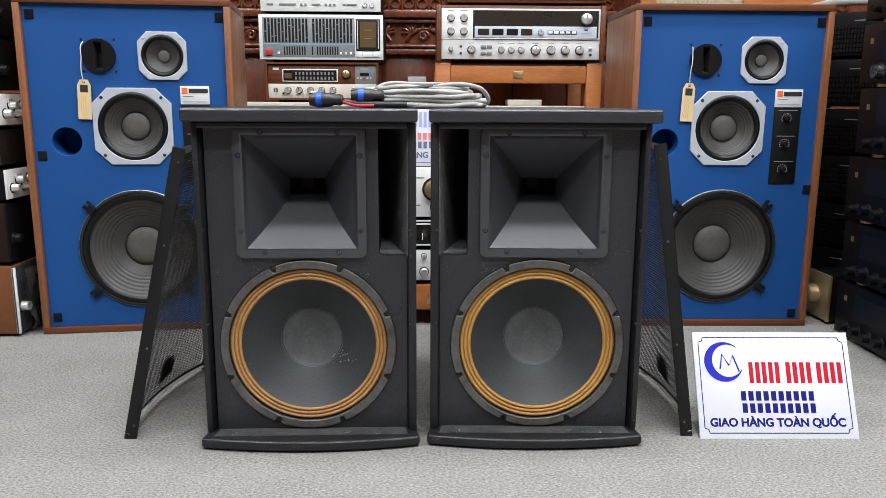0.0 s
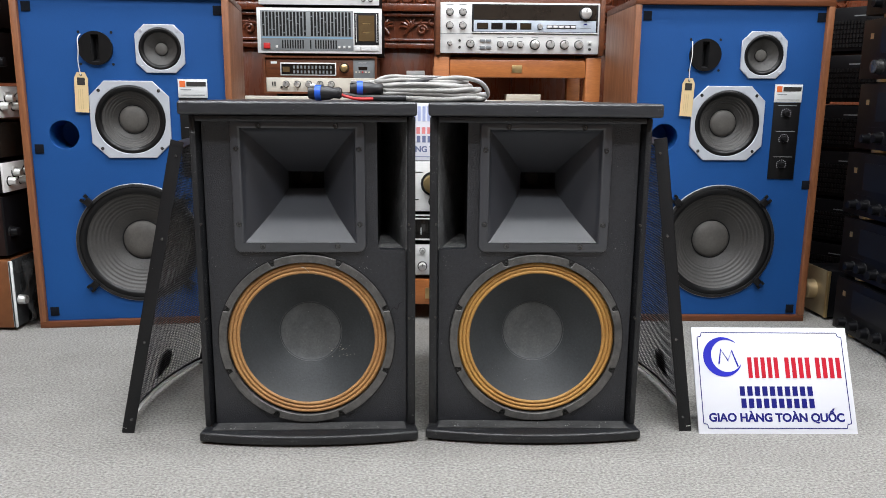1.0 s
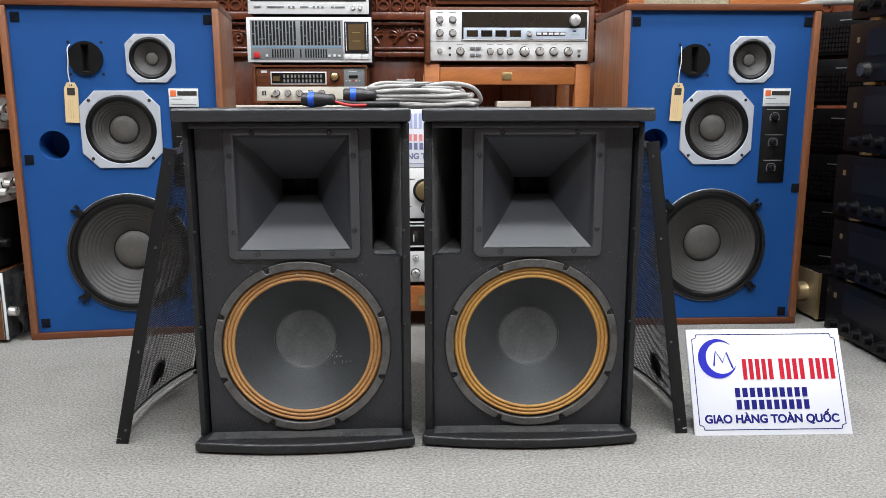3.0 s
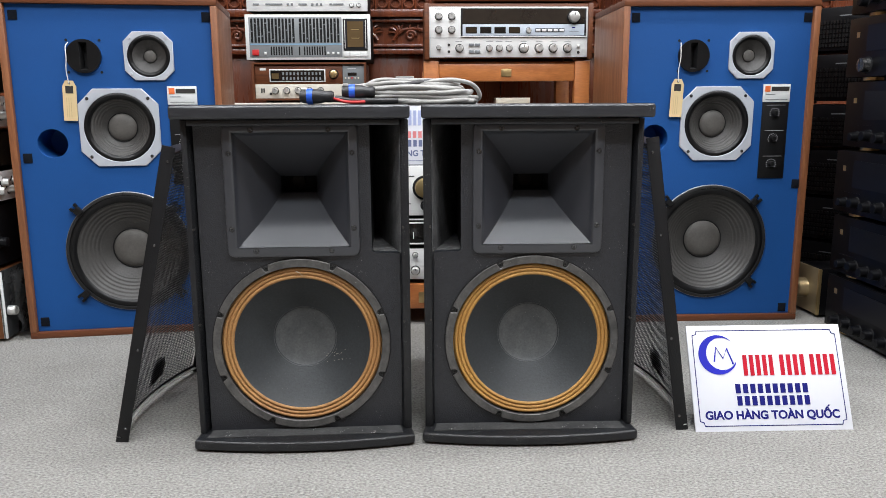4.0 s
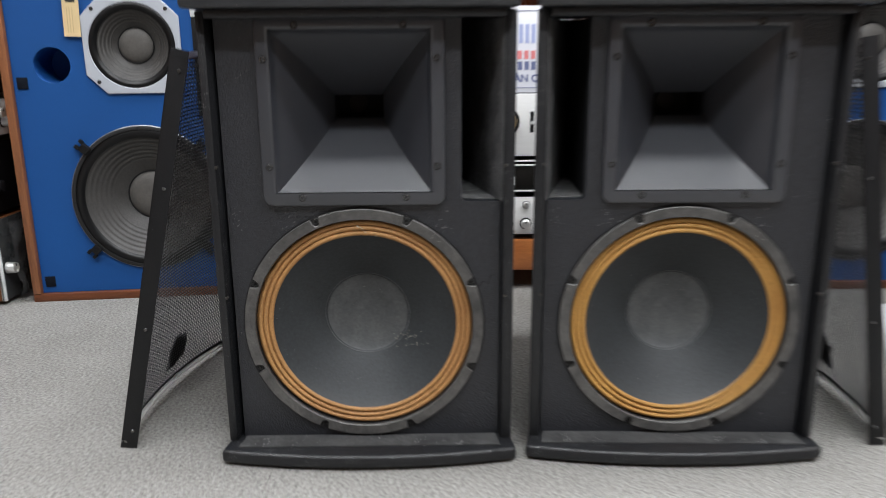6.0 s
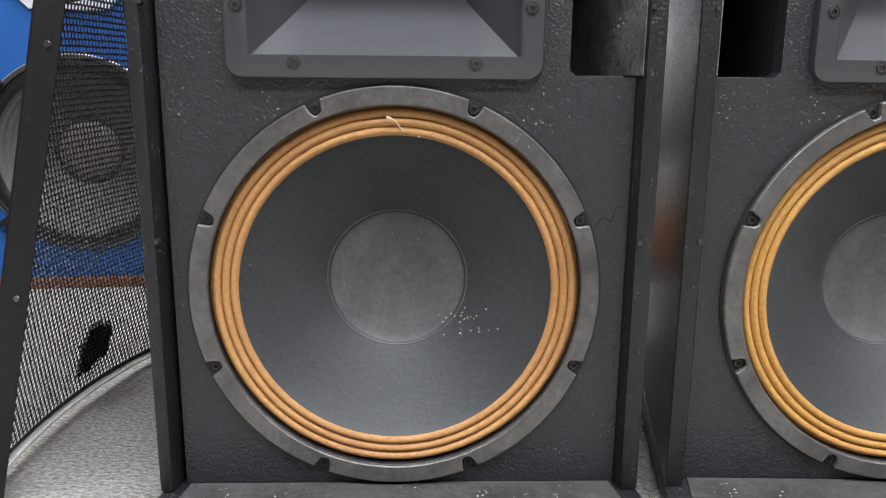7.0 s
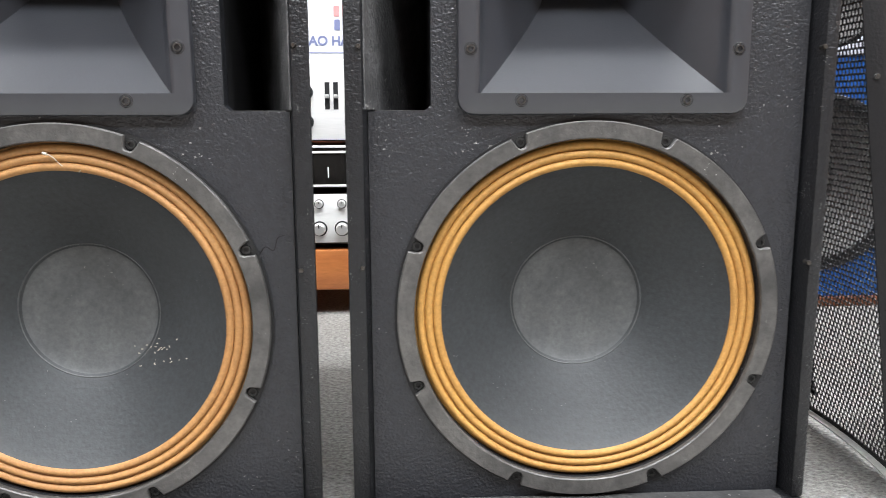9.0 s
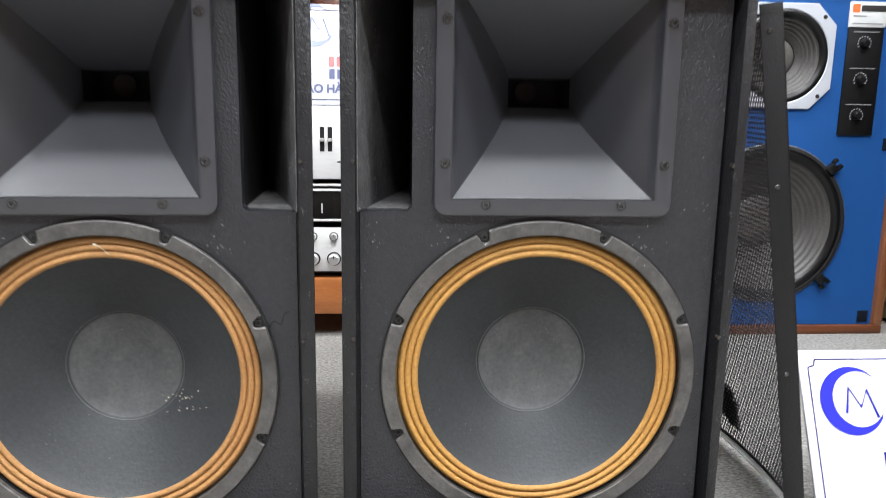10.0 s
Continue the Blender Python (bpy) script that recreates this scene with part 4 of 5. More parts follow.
def monitor(m, label):
    W, H, D, T = 0.2540, 0.845, 0.32, 0.0165
    ob = thing("studio_monitor", m, label, "loudspeaker", "pair of blue studio monitors")
    for k in (-1, 1):
        part("side_panel", box(min(k * W, k * (W - T)), max(k * W, k * (W - T)), 0, D, T + 0.0005, H - T - 0.0005, 0.0015), WALNUT, ob, "walnut veneered side")
    part("top_panel", box(-W, W, 0, D, H - T, H, 0.0015), WALNUT_X, ob)
    part("bottom_panel", box(-W, W, 0, D, 0.0, T, 0.0015), WALNUT_X, ob)
    part("back_panel", box(-W + T, W - T, D - 0.02, D - 0.002, T, H - T), DARK, ob)
    b = W - T - 0.0006
    outer = [(-b, T + 0.0006), (b, T + 0.0006), (b, H - T - 0.0006), (-b, H - T - 0.0006)]
    holes = [circle(0.0025, 0.2190, 0.1458, 80), circle(0.0033, 0.5335, 0.0845, 64), circle(0.0845, 0.7073, 0.0506, 48), circle(-0.1585, 0.496, 0.036, 40), circle(-0.067, 0.7065, 0.036, 40)]
    part("baffle", pierced(outer, holes, 0.012, 0.030), BLUE, ob, "matt blue painted baffle")
    w = monitor_driver(ob, "woofer", 0.0025, 0.2190, 0.1458, 0, 0.1270, 0.0495, 0.050, "large round driver with a ribbed grey cone", ribs=9)
    for a in (43, 137, 223, 317):
        c = part("clamp", box(-0.009, 0.009, -0.014, -0.001, -0.004, 0.015, 0.002), RUBBER, w, "black clamp", pose(0.1518 * math.cos(radians(a)), 0, 0.1518 * math.sin(radians(a)), 0, 90 - a, 0))
        part("clamp_fork", box(-0.011, -0.004, -0.011, -0.003, 0.0152, 0.025, 0.001, bm=box(0.004, 0.011, -0.011, -0.003, 0.0152, 0.025, 0.001)), RUBBER, c)
    for k in range(4):
        a = radians(90 * k + 2)
        part("bolt", lathe([(0.0, -0.0072), (0.0026, -0.0072), (0.0026, -0.0062)], n=10), DARK, w, m=pose(0.1494 * math.cos(a), 0, 0.1494 * math.sin(a)))
    monitor_driver(ob, "midbass", 0.0033, 0.5335, 0.0845, 0.0955, 0.070, 0.034, 0.030, "cone driver on a silver eight-sided plate", ribs=6)
    monitor_driver(ob, "midrange", 0.0845, 0.7073, 0.0506, 0.0585, 0.0395, 0.0150, 0.018, "small cone driver on a silver eight-sided plate")
    # slot tweeter
    t = part("tweeter", pierced(circle(0, 0, 0.0405, 48), [[(0.0092, -0.033), (0.0092, 0.033), (-0.0092, 0.033), (-0.0092, -0.033)]], -0.008, -0.0002), RUBBER, ob, "black round tweeter with an upright slot", pose(-0.067, 0.012, 0.7065))
    bm = bmesh.new()
    a = [bm.verts.new(p) for p in ((0.0092, -0.0078, -0.033), (0.0092, -0.0078, 0.033), (-0.0092, -0.0078, 0.033), (-0.0092, -0.0078, -0.033))]
    c = [bm.verts.new(p) for p in ((0.005, 0.020, -0.026), (0.005, 0.020, 0.026), (-0.005, 0.020, 0.026), (-0.005, 0.020, -0.026))]
    for i in range(4):
        bm.faces.new((a[i], a[(i + 1) % 4], c[(i + 1) % 4], c[i]))
    bm.faces.new(c)
    part("slot", bm, DARK, t)
    for k in range(4):
        q = radians(45 + 90 * k)
        part("hole", lathe([(0.0034, -0.0006), (0.0034, 0.0), (0.0, 0.0)], n=12), DARK, t, m=pose(0.054 * math.cos(q), -0.0004, 0.054 * math.sin(q)))
    # port tube
    part("port_tube", lathe([(0.0362, 0.0), (0.0352, 0.001), (0.0352, 0.10), (0.0, 0.105)], n=40), BLUE, ob, "deep round port", pose(-0.1585, 0.0125, 0.496))
    # control panel
    panel = part("control_panel", box(0.123, 0.192, 0.0085, 0.0117, 0.390, 0.5880, 0.0005), PANEL_BLACK, ob, "black control panel with three knobs")
    plate = part("label_plate", box(0.122, 0.193, 0.0075, 0.0117, 0.5890, 0.6345, 0.0005), LABEL, ob, "pale label with an orange square")
    part("orange_square", box(0.126, 0.140, 0.0068, 0.0073, 0.615, 0.630), LOGO_ORANGE, plate)
    part("black_bar", box(0.143, 0.190, 0.0068, 0.0073, 0.617, 0.628), INK, plate)
    part("print", box(0.128, 0.154, 0.0070, 0.0073, 0.6075, 0.6095), GREY_PANEL, plate)
    part("print", box(0.128, 0.187, 0.0070, 0.0073, 0.5945, 0.5960), GREY_PANEL, plate)
    for z in (0.560, 0.494, 0.4275):
        kb = part("knob", lathe([(0.0, -0.010), (0.006, -0.010), (0.0075, -0.008), (0.0085, 0.0)], n=20), RUBBER, panel, m=pose(0.156, 0.0083, z))
        bm = bmesh.new()
        for i in range(11):
            q = radians(-120 + 24 * i + 90)
            box(0.0125 * math.cos(q) - 0.0011, 0.0125 * math.cos(q) + 0.0011, -0.0006, -0.0001, 0.0125 * math.sin(q) - 0.0011, 0.0125 * math.sin(q) + 0.0011, bm=bm)
        part("scale_marks", bm, MARKS, kb)
        part("print", box(0.133, 0.183, 0.0079, 0.0083, z + 0.0200, z + 0.0212), MARKS, panel)
    for x, z in ((-0.2200, 0.802), (0.2260, 0.802), (-0.2190, 0.461), (0.2280, 0.374), (-0.2190, 0.042), (0.2180, 0.0335)):
        part("velcro_patch", box(x - 0.0105, x + 0.0105, 0.0095, 0.0117, z - 0.0115, z + 0.0115, 0.0008), VELCRO, ob, "dark velcro square")
    # paper tag hanging on a string
    tag = part("price_tag", upright([(-0.016, 0.0), (0.016, 0.0), (0.016, 0.083), (0.009, 0.097), (-0.009, 0.097), (-0.016, 0.083)], 0.0, 0.0008), TAG, ob, "manila paper tag on a white string", pose(-0.1085, 0.0045, 0.5515, 0, 2, 0))
    part("string", tube(smooth_path([(0.0, -0.001, 0.09), (-0.003, -0.006, 0.12), (-0.001, -0.008, 0.15), (-0.002, -0.006, 0.176), (0.001, 0.006, 0.188)], 6), 0.0012, 6), STRING, tag)
    part("stamp", box(-0.009, 0.009, -0.0005, -0.0001, 0.066, 0.084), INK, tag)
    part("eyelet", lathe([(0.0012, -0.0004), (0.003, -0.0004), (0.003, -0.0001)], n=12), INK, tag, m=pose(0, 0, 0.0905))
    for x in (-0.008, -0.003, 0.002):
        part("print", box(x, x + 0.0012, -0.0004, -0.0001, 0.008, 0.056), TAG_PRINT, tag)
    return ob


blue = monitor(pose(-0.7677, 1.9567, 0, 0, 0, 7.1), "walnut studio monitor with a blue baffle and silver-framed drivers")
right_monitor = copy_thing(blue, pose(0.7564, 1.9951, 0, 0, 0, -0.25))
tagged(right_monitor, "walnut studio monitor, blue baffle, black three-knob control panel showing")


# ---- hi-fi stack on a wooden cabinet ----
def hifi_stack():
    Y, X = 2.70, -0.385
    base = thing("sideboard", pose(X, Y, 0), "dark red wooden sideboard under the stacked hi-fi units", "cabinet")
    part("body", box(-0.30, 0.26, -0.015, 0.27, 0.03, 0.5745, 0.003), RED_WOOD, base)
    part("top", box(-0.31, 0.27, -0.03, 0.28, 0.5750, 0.5925, 0.003), CREAM, base, "pale stone top")
    part("plinth", box(-0.29, 0.25, 0.0, 0.26, 0.0, 0.0295), DARK_WOOD, base)
    # tuner receiver with wood case
    t = rack_unit("receiver", pose(X, Y, 0.5927), 0.386, 0.26, 0.134, WALNUT_X, "vintage receiver with a brown dial panel and cream lower panel", "receiver")
    part("case_rim", pierced([(-0.193, 0.008), (0.193, 0.008), (0.193, 0.134), (-0.193, 0.134)], [[(-0.186, 0.014), (0.186, 0.014), (0.186, 0.128), (-0.186, 0.128)]], -0.012, 0.006), WALNUT_X, t, "thin wooden case")
    part("lower_panel", box(-0.1855, 0.1855, -0.004, 0.0055, 0.0145, 0.062, 0.0008), CREAM, t, "cream lower panel")
    part("upper_panel", box(-0.1855, 0.112, -0.003, 0.0055, 0.063, 0.1275, 0.0008), WALNUT_X, t, "brown upper panel")
    part("side_panel", box(0.1125, 0.1855, -0.003, 0.0055, 0.056, 0.1275, 0.0008), GREY_PANEL, t, "dark grey panel")
    d = part("dial", box(-0.136, 0.054, -0.006, -0.0032, 0.069, 0.112, 0.0008), SILVER, t, "tuning dial behind dark glass")
    part("dial_glass", box(-0.132, 0.050, -0.0072, -0.0062, 0.073, 0.108), GLASS, d)
    part("meter", box(-0.128, -0.104, -0.0080, -0.0074, 0.080, 0.098), AMBER, d)
    for r in range(2):
        for i in range(11):
            part("dial_mark", box(-0.092 + i * 0.0125, -0.086 + i * 0.0125, -0.0080, -0.0074, 0.076 + 0.016 * r, 0.086 + 0.016 * r), GREY_PANEL, d)
    knob(t, 0.082, 0.095, 0.0135, BRASS, 0.018, -0.003)
    for i in range(5):
        knob(t, -0.118 + i * 0.0385, 0.040, 0.0095, KNOB, 0.016, -0.004)
    for x in (-0.164, -0.156):
        part("switch", box(x - 0.0022, x + 0.0022, -0.0062, -0.0042, 0.034, 0.048), INK, t)
    part("jack", lathe([(0.0, -0.002), (0.004, -0.002), (0.004, 0.0)], n=14), INK, t, m=pose(-0.134, -0.0042, 0.03))
    part("badge", box(-0.168, -0.148, -0.0042, -0.0032, 0.108, 0.116), LABEL, t)
    part("print", box(0.130, 0.158, -0.0038, -0.0032, 0.112, 0.114), LABEL, t)
    part("window", box(0.130, 0.160, -0.0044, -0.0032, 0.090, 0.100), GLASS, t)
    for i in range(5):
        part("lamp", lathe([(0.0, -0.003), (0.003, -0.003), (0.003, 0.0)], n=10), CREAM if i != 2 else RED_BUTTON, t, m=pose(0.122 + i * 0.011, -0.0032, 0.082))
    # graphic equaliser
    e = rack_unit("graphic_equaliser", pose(X, Y - 0.004, 0.7272), 0.421, 0.27, 0.158, DARK, "pale silver graphic equaliser with rows of black slider slots", "equaliser")
    part("faceplate", box(-0.2105, 0.2105, 0.0, 0.0055, 0.0085, 0.157, 0.0015), WHITE_PANEL, e)
    part("panel", box(-0.198, 0.114, -0.0016, -0.0002, 0.0170, 0.1480, 0.0005), EQ_PANEL, e, "grey panel with slider slots")
    for i in range(26):
        if i == 13:
            continue
        x = -0.188 + i * 0.0116
        s = part("slot", box(x - 0.0036, x + 0.0036, -0.0026, -0.0018, 0.065, 0.1435), PITCH, e)
        zz = 0.10 + 0.028 * math.sin(i * 1.9)
        part("slider", box(x - 0.0022, x + 0.0022, -0.0055, -0.0028, zz, zz + 0.003), GREY_PANEL, s)
    part("stripe", box(-0.196, 0.112, -0.0024, -0.0018, 0.0575, 0.062), BLUE_LINE, e, "thin pale blue line")
    for i in range(22):
        if i in (9, 10, 12):
            continue
        x = -0.125 + i * 0.0086
        part("slot", box(x - 0.0022, x + 0.0022, -0.0026, -0.0018, 0.024, 0.052), PITCH, e)
    part("power_button", box(-0.189, -0.167, -0.006, -0.0018, 0.023, 0.042, 0.001), RED_BUTTON, e, "red power button")
    for x in (-0.145, 0.066, 0.083, 0.100):
        part("button", box(x - 0.004, x + 0.004, -0.0045, -0.0018, 0.026, 0.034, 0.0006), SILVER, e)
    sc = part("display", box(0.118, 0.2, -0.0022, -0.0002, 0.038, 0.143, 0.0005), DARK, e, "amber spectrum display in a black frame")
    part("screen", box(0.132, 0.186, -0.0032, -0.0024, 0.050, 0.134), AMBER, sc)
    for z in (0.078, 0.106):
        part("print", box(0.146, 0.172, -0.0037, -0.0034, z, z + 0.002), BRASS, sc)
    for x in (0.124, 0.194):
        part("frame_line", box(x - 0.001, x + 0.001, -0.0032, -0.0024, 0.046, 0.138), SILVER, sc)
    for x0, x1 in ((0.118, 0.138), (0.1395, 0.173), (0.1745, 0.199)):
        part("button", box(x0, x1, -0.004, -0.0002, 0.0185, 0.034, 0.0008), WHITE_PANEL, e)
    # tuner on top
    u = rack_unit("equaliser_amplifier", pose(X, Y - 0.003, 0.8858), 0.405, 0.27, 0.13, DARK, "pale silver component with a dark slotted upper panel", "hi-fi unit")
    part("faceplate", box(-0.2025, 0.2025, 0.0, 0.0055, 0.0085, 0.129, 0.0015), WHITE_PANEL, u)
    part("slotted_panel", box(-0.194, 0.194, -0.0016, -0.0002, 0.050, 0.120), DARK, u, "black slotted panel")
    for i in range(40):
        x = -0.188 + i * 0.0096
        part("rib", box(x, x + 0.003, -0.0024, -0.0018, 0.054, 0.116), GREY_PANEL, u)
    for x0, x1 in ((-0.180, -0.160), (-0.138, -0.082), (-0.028, 0.0), (0.075, 0.085), (0.088, 0.122)):
        part("key", box(x0, x1, -0.003, -0.0002, 0.029, 0.0335), GREY_PANEL, u)
    for x in (-0.064, -0.05, 0.018, 0.033, 0.047):
        part("key", box(x - 0.0035, x + 0.0035, -0.003, -0.0002, 0.027, 0.034), GREY_PANEL, u)
    for x in (0.149, 0.173):
        knob(u, x, 0.028, 0.0065, WHITE_PANEL, 0.010)


hifi_stack()


# ---- silver receiver on its wooden table ----
def receiver_table():
    Y, X = 2.45, 0.2622
    ob = thing("equipment_table", pose(X, Y, 0), "orange-brown wooden equipment table with a brass plate", "table")
    for x in (-0.238, 0.238):
        for y in (0.02, 0.34):
            top = 0.7175 if y < 0.1 else 0.6985
            part("leg", box(x - 0.024, x + 0.024, y - 0.018, y + 0.018, 0.0, top, 0.003), STAND_WOOD, ob)
    part("front_rail", box(-0.2135, 0.2135, 0.006, 0.026, 0.6555, 0.7095, 0.003), STAND_WOOD, ob)
    part("top_board", box(-0.2135, 0.2135, 0.0265, 0.36, 0.6995, 0.7170, 0.002), STAND_WOOD, ob)
    part("shelf", box(-0.2135, 0.2135, 0.01, 0.36, 0.5690, 0.5850, 0.002), CREAM, ob, "pale lower shelf")
    part("nameplate", box(-0.018, 0.014, 0.0038, 0.0056, 0.6705, 0.6935, 0.0004), BRASS, ob, "small brass plate")
    b = single("beige_box", box(-0.055, 0.055, -0.04, 0.04, 0.0, 0.020, 0.002), CREAM, "small beige plastic box on the table shelf", "box", m=pose(X + 0.027, Y + 0.09, 0.5852))
    r = rack_unit("receiver", pose(X + 0.003, Y - 0.006, 0.7177), 0.522, 0.34, 0.172, WALNUT_X, "wide silver receiver with black tuning dial in a walnut case", "receiver")
    part("case_side", box(-0.261, -0.2465, -0.008, 0.34, 0.004, 0.172, 0.002), WALNUT_X, r)
    part("case_side", box(0.2465, 0.261, -0.008, 0.34, 0.004, 0.172, 0.002), WALNUT_X, r)
    part("faceplate", box(-0.246, 0.246, 0.0, 0.0055, 0.0105, 0.162, 0.0012), SILVER, r, "brushed silver front")
    part("groove", box(-0.246, 0.246, -0.0008, -0.0001, 0.0685, 0.0698), GREY_PANEL, r)
    frame_p = part("dial_frame", box(-0.149, 0.240, -0.0035, -0.0002, 0.072, 0.157, 0.0012), DARK, r, "black dial frame")
    part("dial_glass", box(-0.1435, 0.2345, -0.0046, -0.0037, 0.1115, 0.1535), DIAL_REFLECTION, frame_p, "black dial glass")
    strip = part("meter_strip", box(-0.1435, 0.2345, -0.0046, -0.0037, 0.0755, 0.1095, 0.0003), PALE_BLUE, frame_p, "pale blue-grey meter strip")
    part("trim", box(-0.149, 0.240, -0.0052, -0.0037, 0.0715, 0.0740, 0.0004), SILVER, frame_p)
    for i in range(4):
        x = -0.134 + i * 0.0445
        part("meter", box(x, x + 0.035, -0.0054, -0.0047, 0.0825, 0.1015), DARK, strip)
        part("meter_window", box(x + 0.002, x + 0.033, -0.0058, -0.0055, 0.0845, 0.0995), GLASS if i % 3 else AMBER_DARK, strip)
    for i in range(5):
        x = 0.083 + i * 0.0182
        part("button_rim", box(x - 0.001, x + 0.0165, -0.0052, -0.0047, 0.0855, 0.0970), DARK, strip)
        part("button", box(x + 0.0008, x + 0.0146, -0.0072, -0.0053, 0.0875, 0.0950, 0.0008), SILVER, strip)
    part("print", box(0.196, 0.206, -0.0050, -0.0047, 0.0975, 0.1015), INK_NAVY, strip)
    part("print", box(0.186, 0.218, -0.0050, -0.0047, 0.0875, 0.0888), GREY_PANEL, strip)
    knob(r, 0.061, 0.091, 0.0075, KNOB, 0.014, -0.0037)
    k = knob(r, 0.201, 0.131, 0.0175, KNOB, 0.016, -0.0048)
    for x in (-0.217, -0.177):
        for z in (0.133, 0.093):
            knob(r, x, z, 0.0095)
        part("print", box(x - 0.011, x + 0.011, -0.0006, -0.0001, 0.154, 0.1562), GREY_PANEL, r)
    knob(r, -0.217, 0.040, 0.006)
    for z in (0.048, 0.028):
        part("jack", lathe([(0.0, -0.002), (0.004, -0.002), (0.004, 0.0)], n=12), INK, r, m=pose(-0.186, 0, z))
        for x in (-0.116, -0.097):
            part("button", box(x - 0.008, x + 0.008, -0.005, -0.0002, z - 0.004, z + 0.004, 0.0008), GREY_PANEL, r)
    for x, q in ((-0.153, 0.0105), (-0.060, 0.0085), (-0.029, 0.0085), (0.002, 0.0085), (0.047, 0.013), (0.095, 0.0115), (0.139, 0.0115), (0.184, 0.0115)):
        knob(r, x, 0.038, q)
    part("switch", box(0.213, 0.223, -0.006, -0.0002, 0.040, 0.048, 0.001), KNOB, r)
    part("jack", lathe([(0.0, -0.002), (0.0045, -0.002), (0.0045, 0.0)], n=12), INK, r, m=pose(0.218, 0, 0.025))
    for x in (-0.155, -0.06, -0.03, 0.0, 0.047, 0.095, 0.139, 0.184):
        part("print", box(x - 0.010, x + 0.010, -0.0006, -0.0001, 0.058, 0.0595), GREY_PANEL, r)
    v = rack_unit("hifi_unit", pose(X + 0.02, Y - 0.002, 0.8904), 0.50, 0.33, 0.13, WALNUT_X, "silver-fronted component in a walnut case on the receiver", "hi-fi unit")
    part("faceplate", box(-0.24, 0.24, 0.0, 0.0055, 0.020, 0.125, 0.001), SILVER, v)


receiver_table()


# ---- side stacks of amplifiers ----
def side_amp(m, w, d, h, body, face, label, knobs, knob_mat, group, mark=None, display=None):
    ob = rack_unit("amplifier", m, w, d, h, body, label, "amplifier", group)
    fp = part("faceplate", box(-w / 2, w / 2, 0.0, 0.0058, 0.009, h - 0.001, 0.0012), face, ob)
    for x, z, r in knobs:
        knob(ob, x, z, r, knob_mat, 0.02)
    if display:
        part("display", box(display[0], display[1], -0.0012, -0.0002, display[2], display[3]), SMOKED, ob)
    if mark:
        part("emblem", box(mark[0], mark[0] + 0.012, -0.0012, -0.0002, mark[1], mark[1] + 0.013), BRASS, ob, "small brass emblem")
    return ob


def right_stack():
    z = 0.0
    heights = (0.148, 0.157, 0.165, 0.169, 0.152, 0.16)
    for i, h in enumerate(heights):
        W = 0.44
        m = pose(1.056 + 0.004 * (i % 2), 1.93 - W / 2 + 0.006 * (i % 3), z, 0, 0, -90)
        ks = [(-0.165 + 0.05 * j + 0.006 * (i % 2), 0.034 + 0.004 * (j % 2), 0.0125 if j else 0.011) for j in range(7)]
        if i in (4,):
            ks = [(-0.13, 0.036, 0.017), (0.02, 0.036, 0.014), (0.09, 0.036, 0.014)]
        a = side_amp(m, W, 0.36, h - 0.002, BLACK_AMP, BLACK_AMP, "black amplifier with a row of black knobs, stacked", ks, BLACK_AMP if i != 4 else SCREW, "stacked black amplifiers",
                     mark=(-0.185, h * 0.68), display=(-0.14, 0.18, h * 0.45, h * 0.85))
        part("print_line", box(-0.18, -0.10, -0.0014, -0.0003, h * 0.36, h * 0.36 + 0.0012), GREY_FIN, a)
        for x in (-0.15, 0.15):
            part("gold_foot", prism([(x + p, 0.03 + q) for p, q in circle(0, 0, 0.022, 20)], 0.0005, 0.0085), BRASS, a, "gold-coloured foot")
        z += h
    z = 0.0
    for i, h in enumerate((0.173, 0.133, 0.143, 0.133, 0.143, 0.133)):
        W = 0.44
        m = pose(1.190, 2.24, z, 0, 0, -52)
        a = side_amp(m, W, 0.30, h - 0.002, BLACK_AMP, BLACK_AMP, "black power amplifier with a finned front, stacked", [], BLACK_AMP, "finned black amplifiers")
        bm = bmesh.new()
        for j in range(44):
            x = -0.2 + j * 0.0091
            for q in range(6):
                z0 = 0.020 + q * (h - 0.055) / 6
                box(x, x + 0.0055, -0.005, -0.0002, z0, z0 + (h - 0.055) / 6 - 0.005, bm=bm)
        tagged(part("vent_grid", bm, GREY_FIN, a, "fine grid of dark ribs"), kind="stuff")
        for j in range(2):
            part("print", box(-0.19 + 0.2 * j, -0.15 + 0.2 * j, -0.0135, -0.0125, h - 0.03, h - 0.027), GREY_PANEL, a)
        z += h
    bm = bmesh.new()
    tube(smooth_path([(1.09, 2.62, z + 0.012), (1.12, 2.45, z + 0.018), (1.17, 2.3, z + 0.03), (1.25, 2.2, z + 0.022)], 6), 0.012, 8, bm)
    single("white_cable", bm, CABLE, "thick white cable lying on the black amplifiers", "cable")
    # gold amplifier on the floor
    m = pose(1.072, 2.062, 0, 0, 0, -88)
    g = side_amp(m, 0.118, 0.14, 0.138, BLACK_AMP, GOLD, "small champagne-gold amplifier with one large knob on the carpet", [], GOLD, "")
    kb = part("knob", lathe([(0.0, -0.028), (0.022, -0.028), (0.026, -0.024), (0.028, 0.0)], n=32), GOLD, g, "large gold knob", pose(-0.016, 0, 0.072))
    part("rim", box(0.052, 0.060, -0.003, 0.006, 0.008, 0.138, 0.002), BRASS, g)


right_stack()


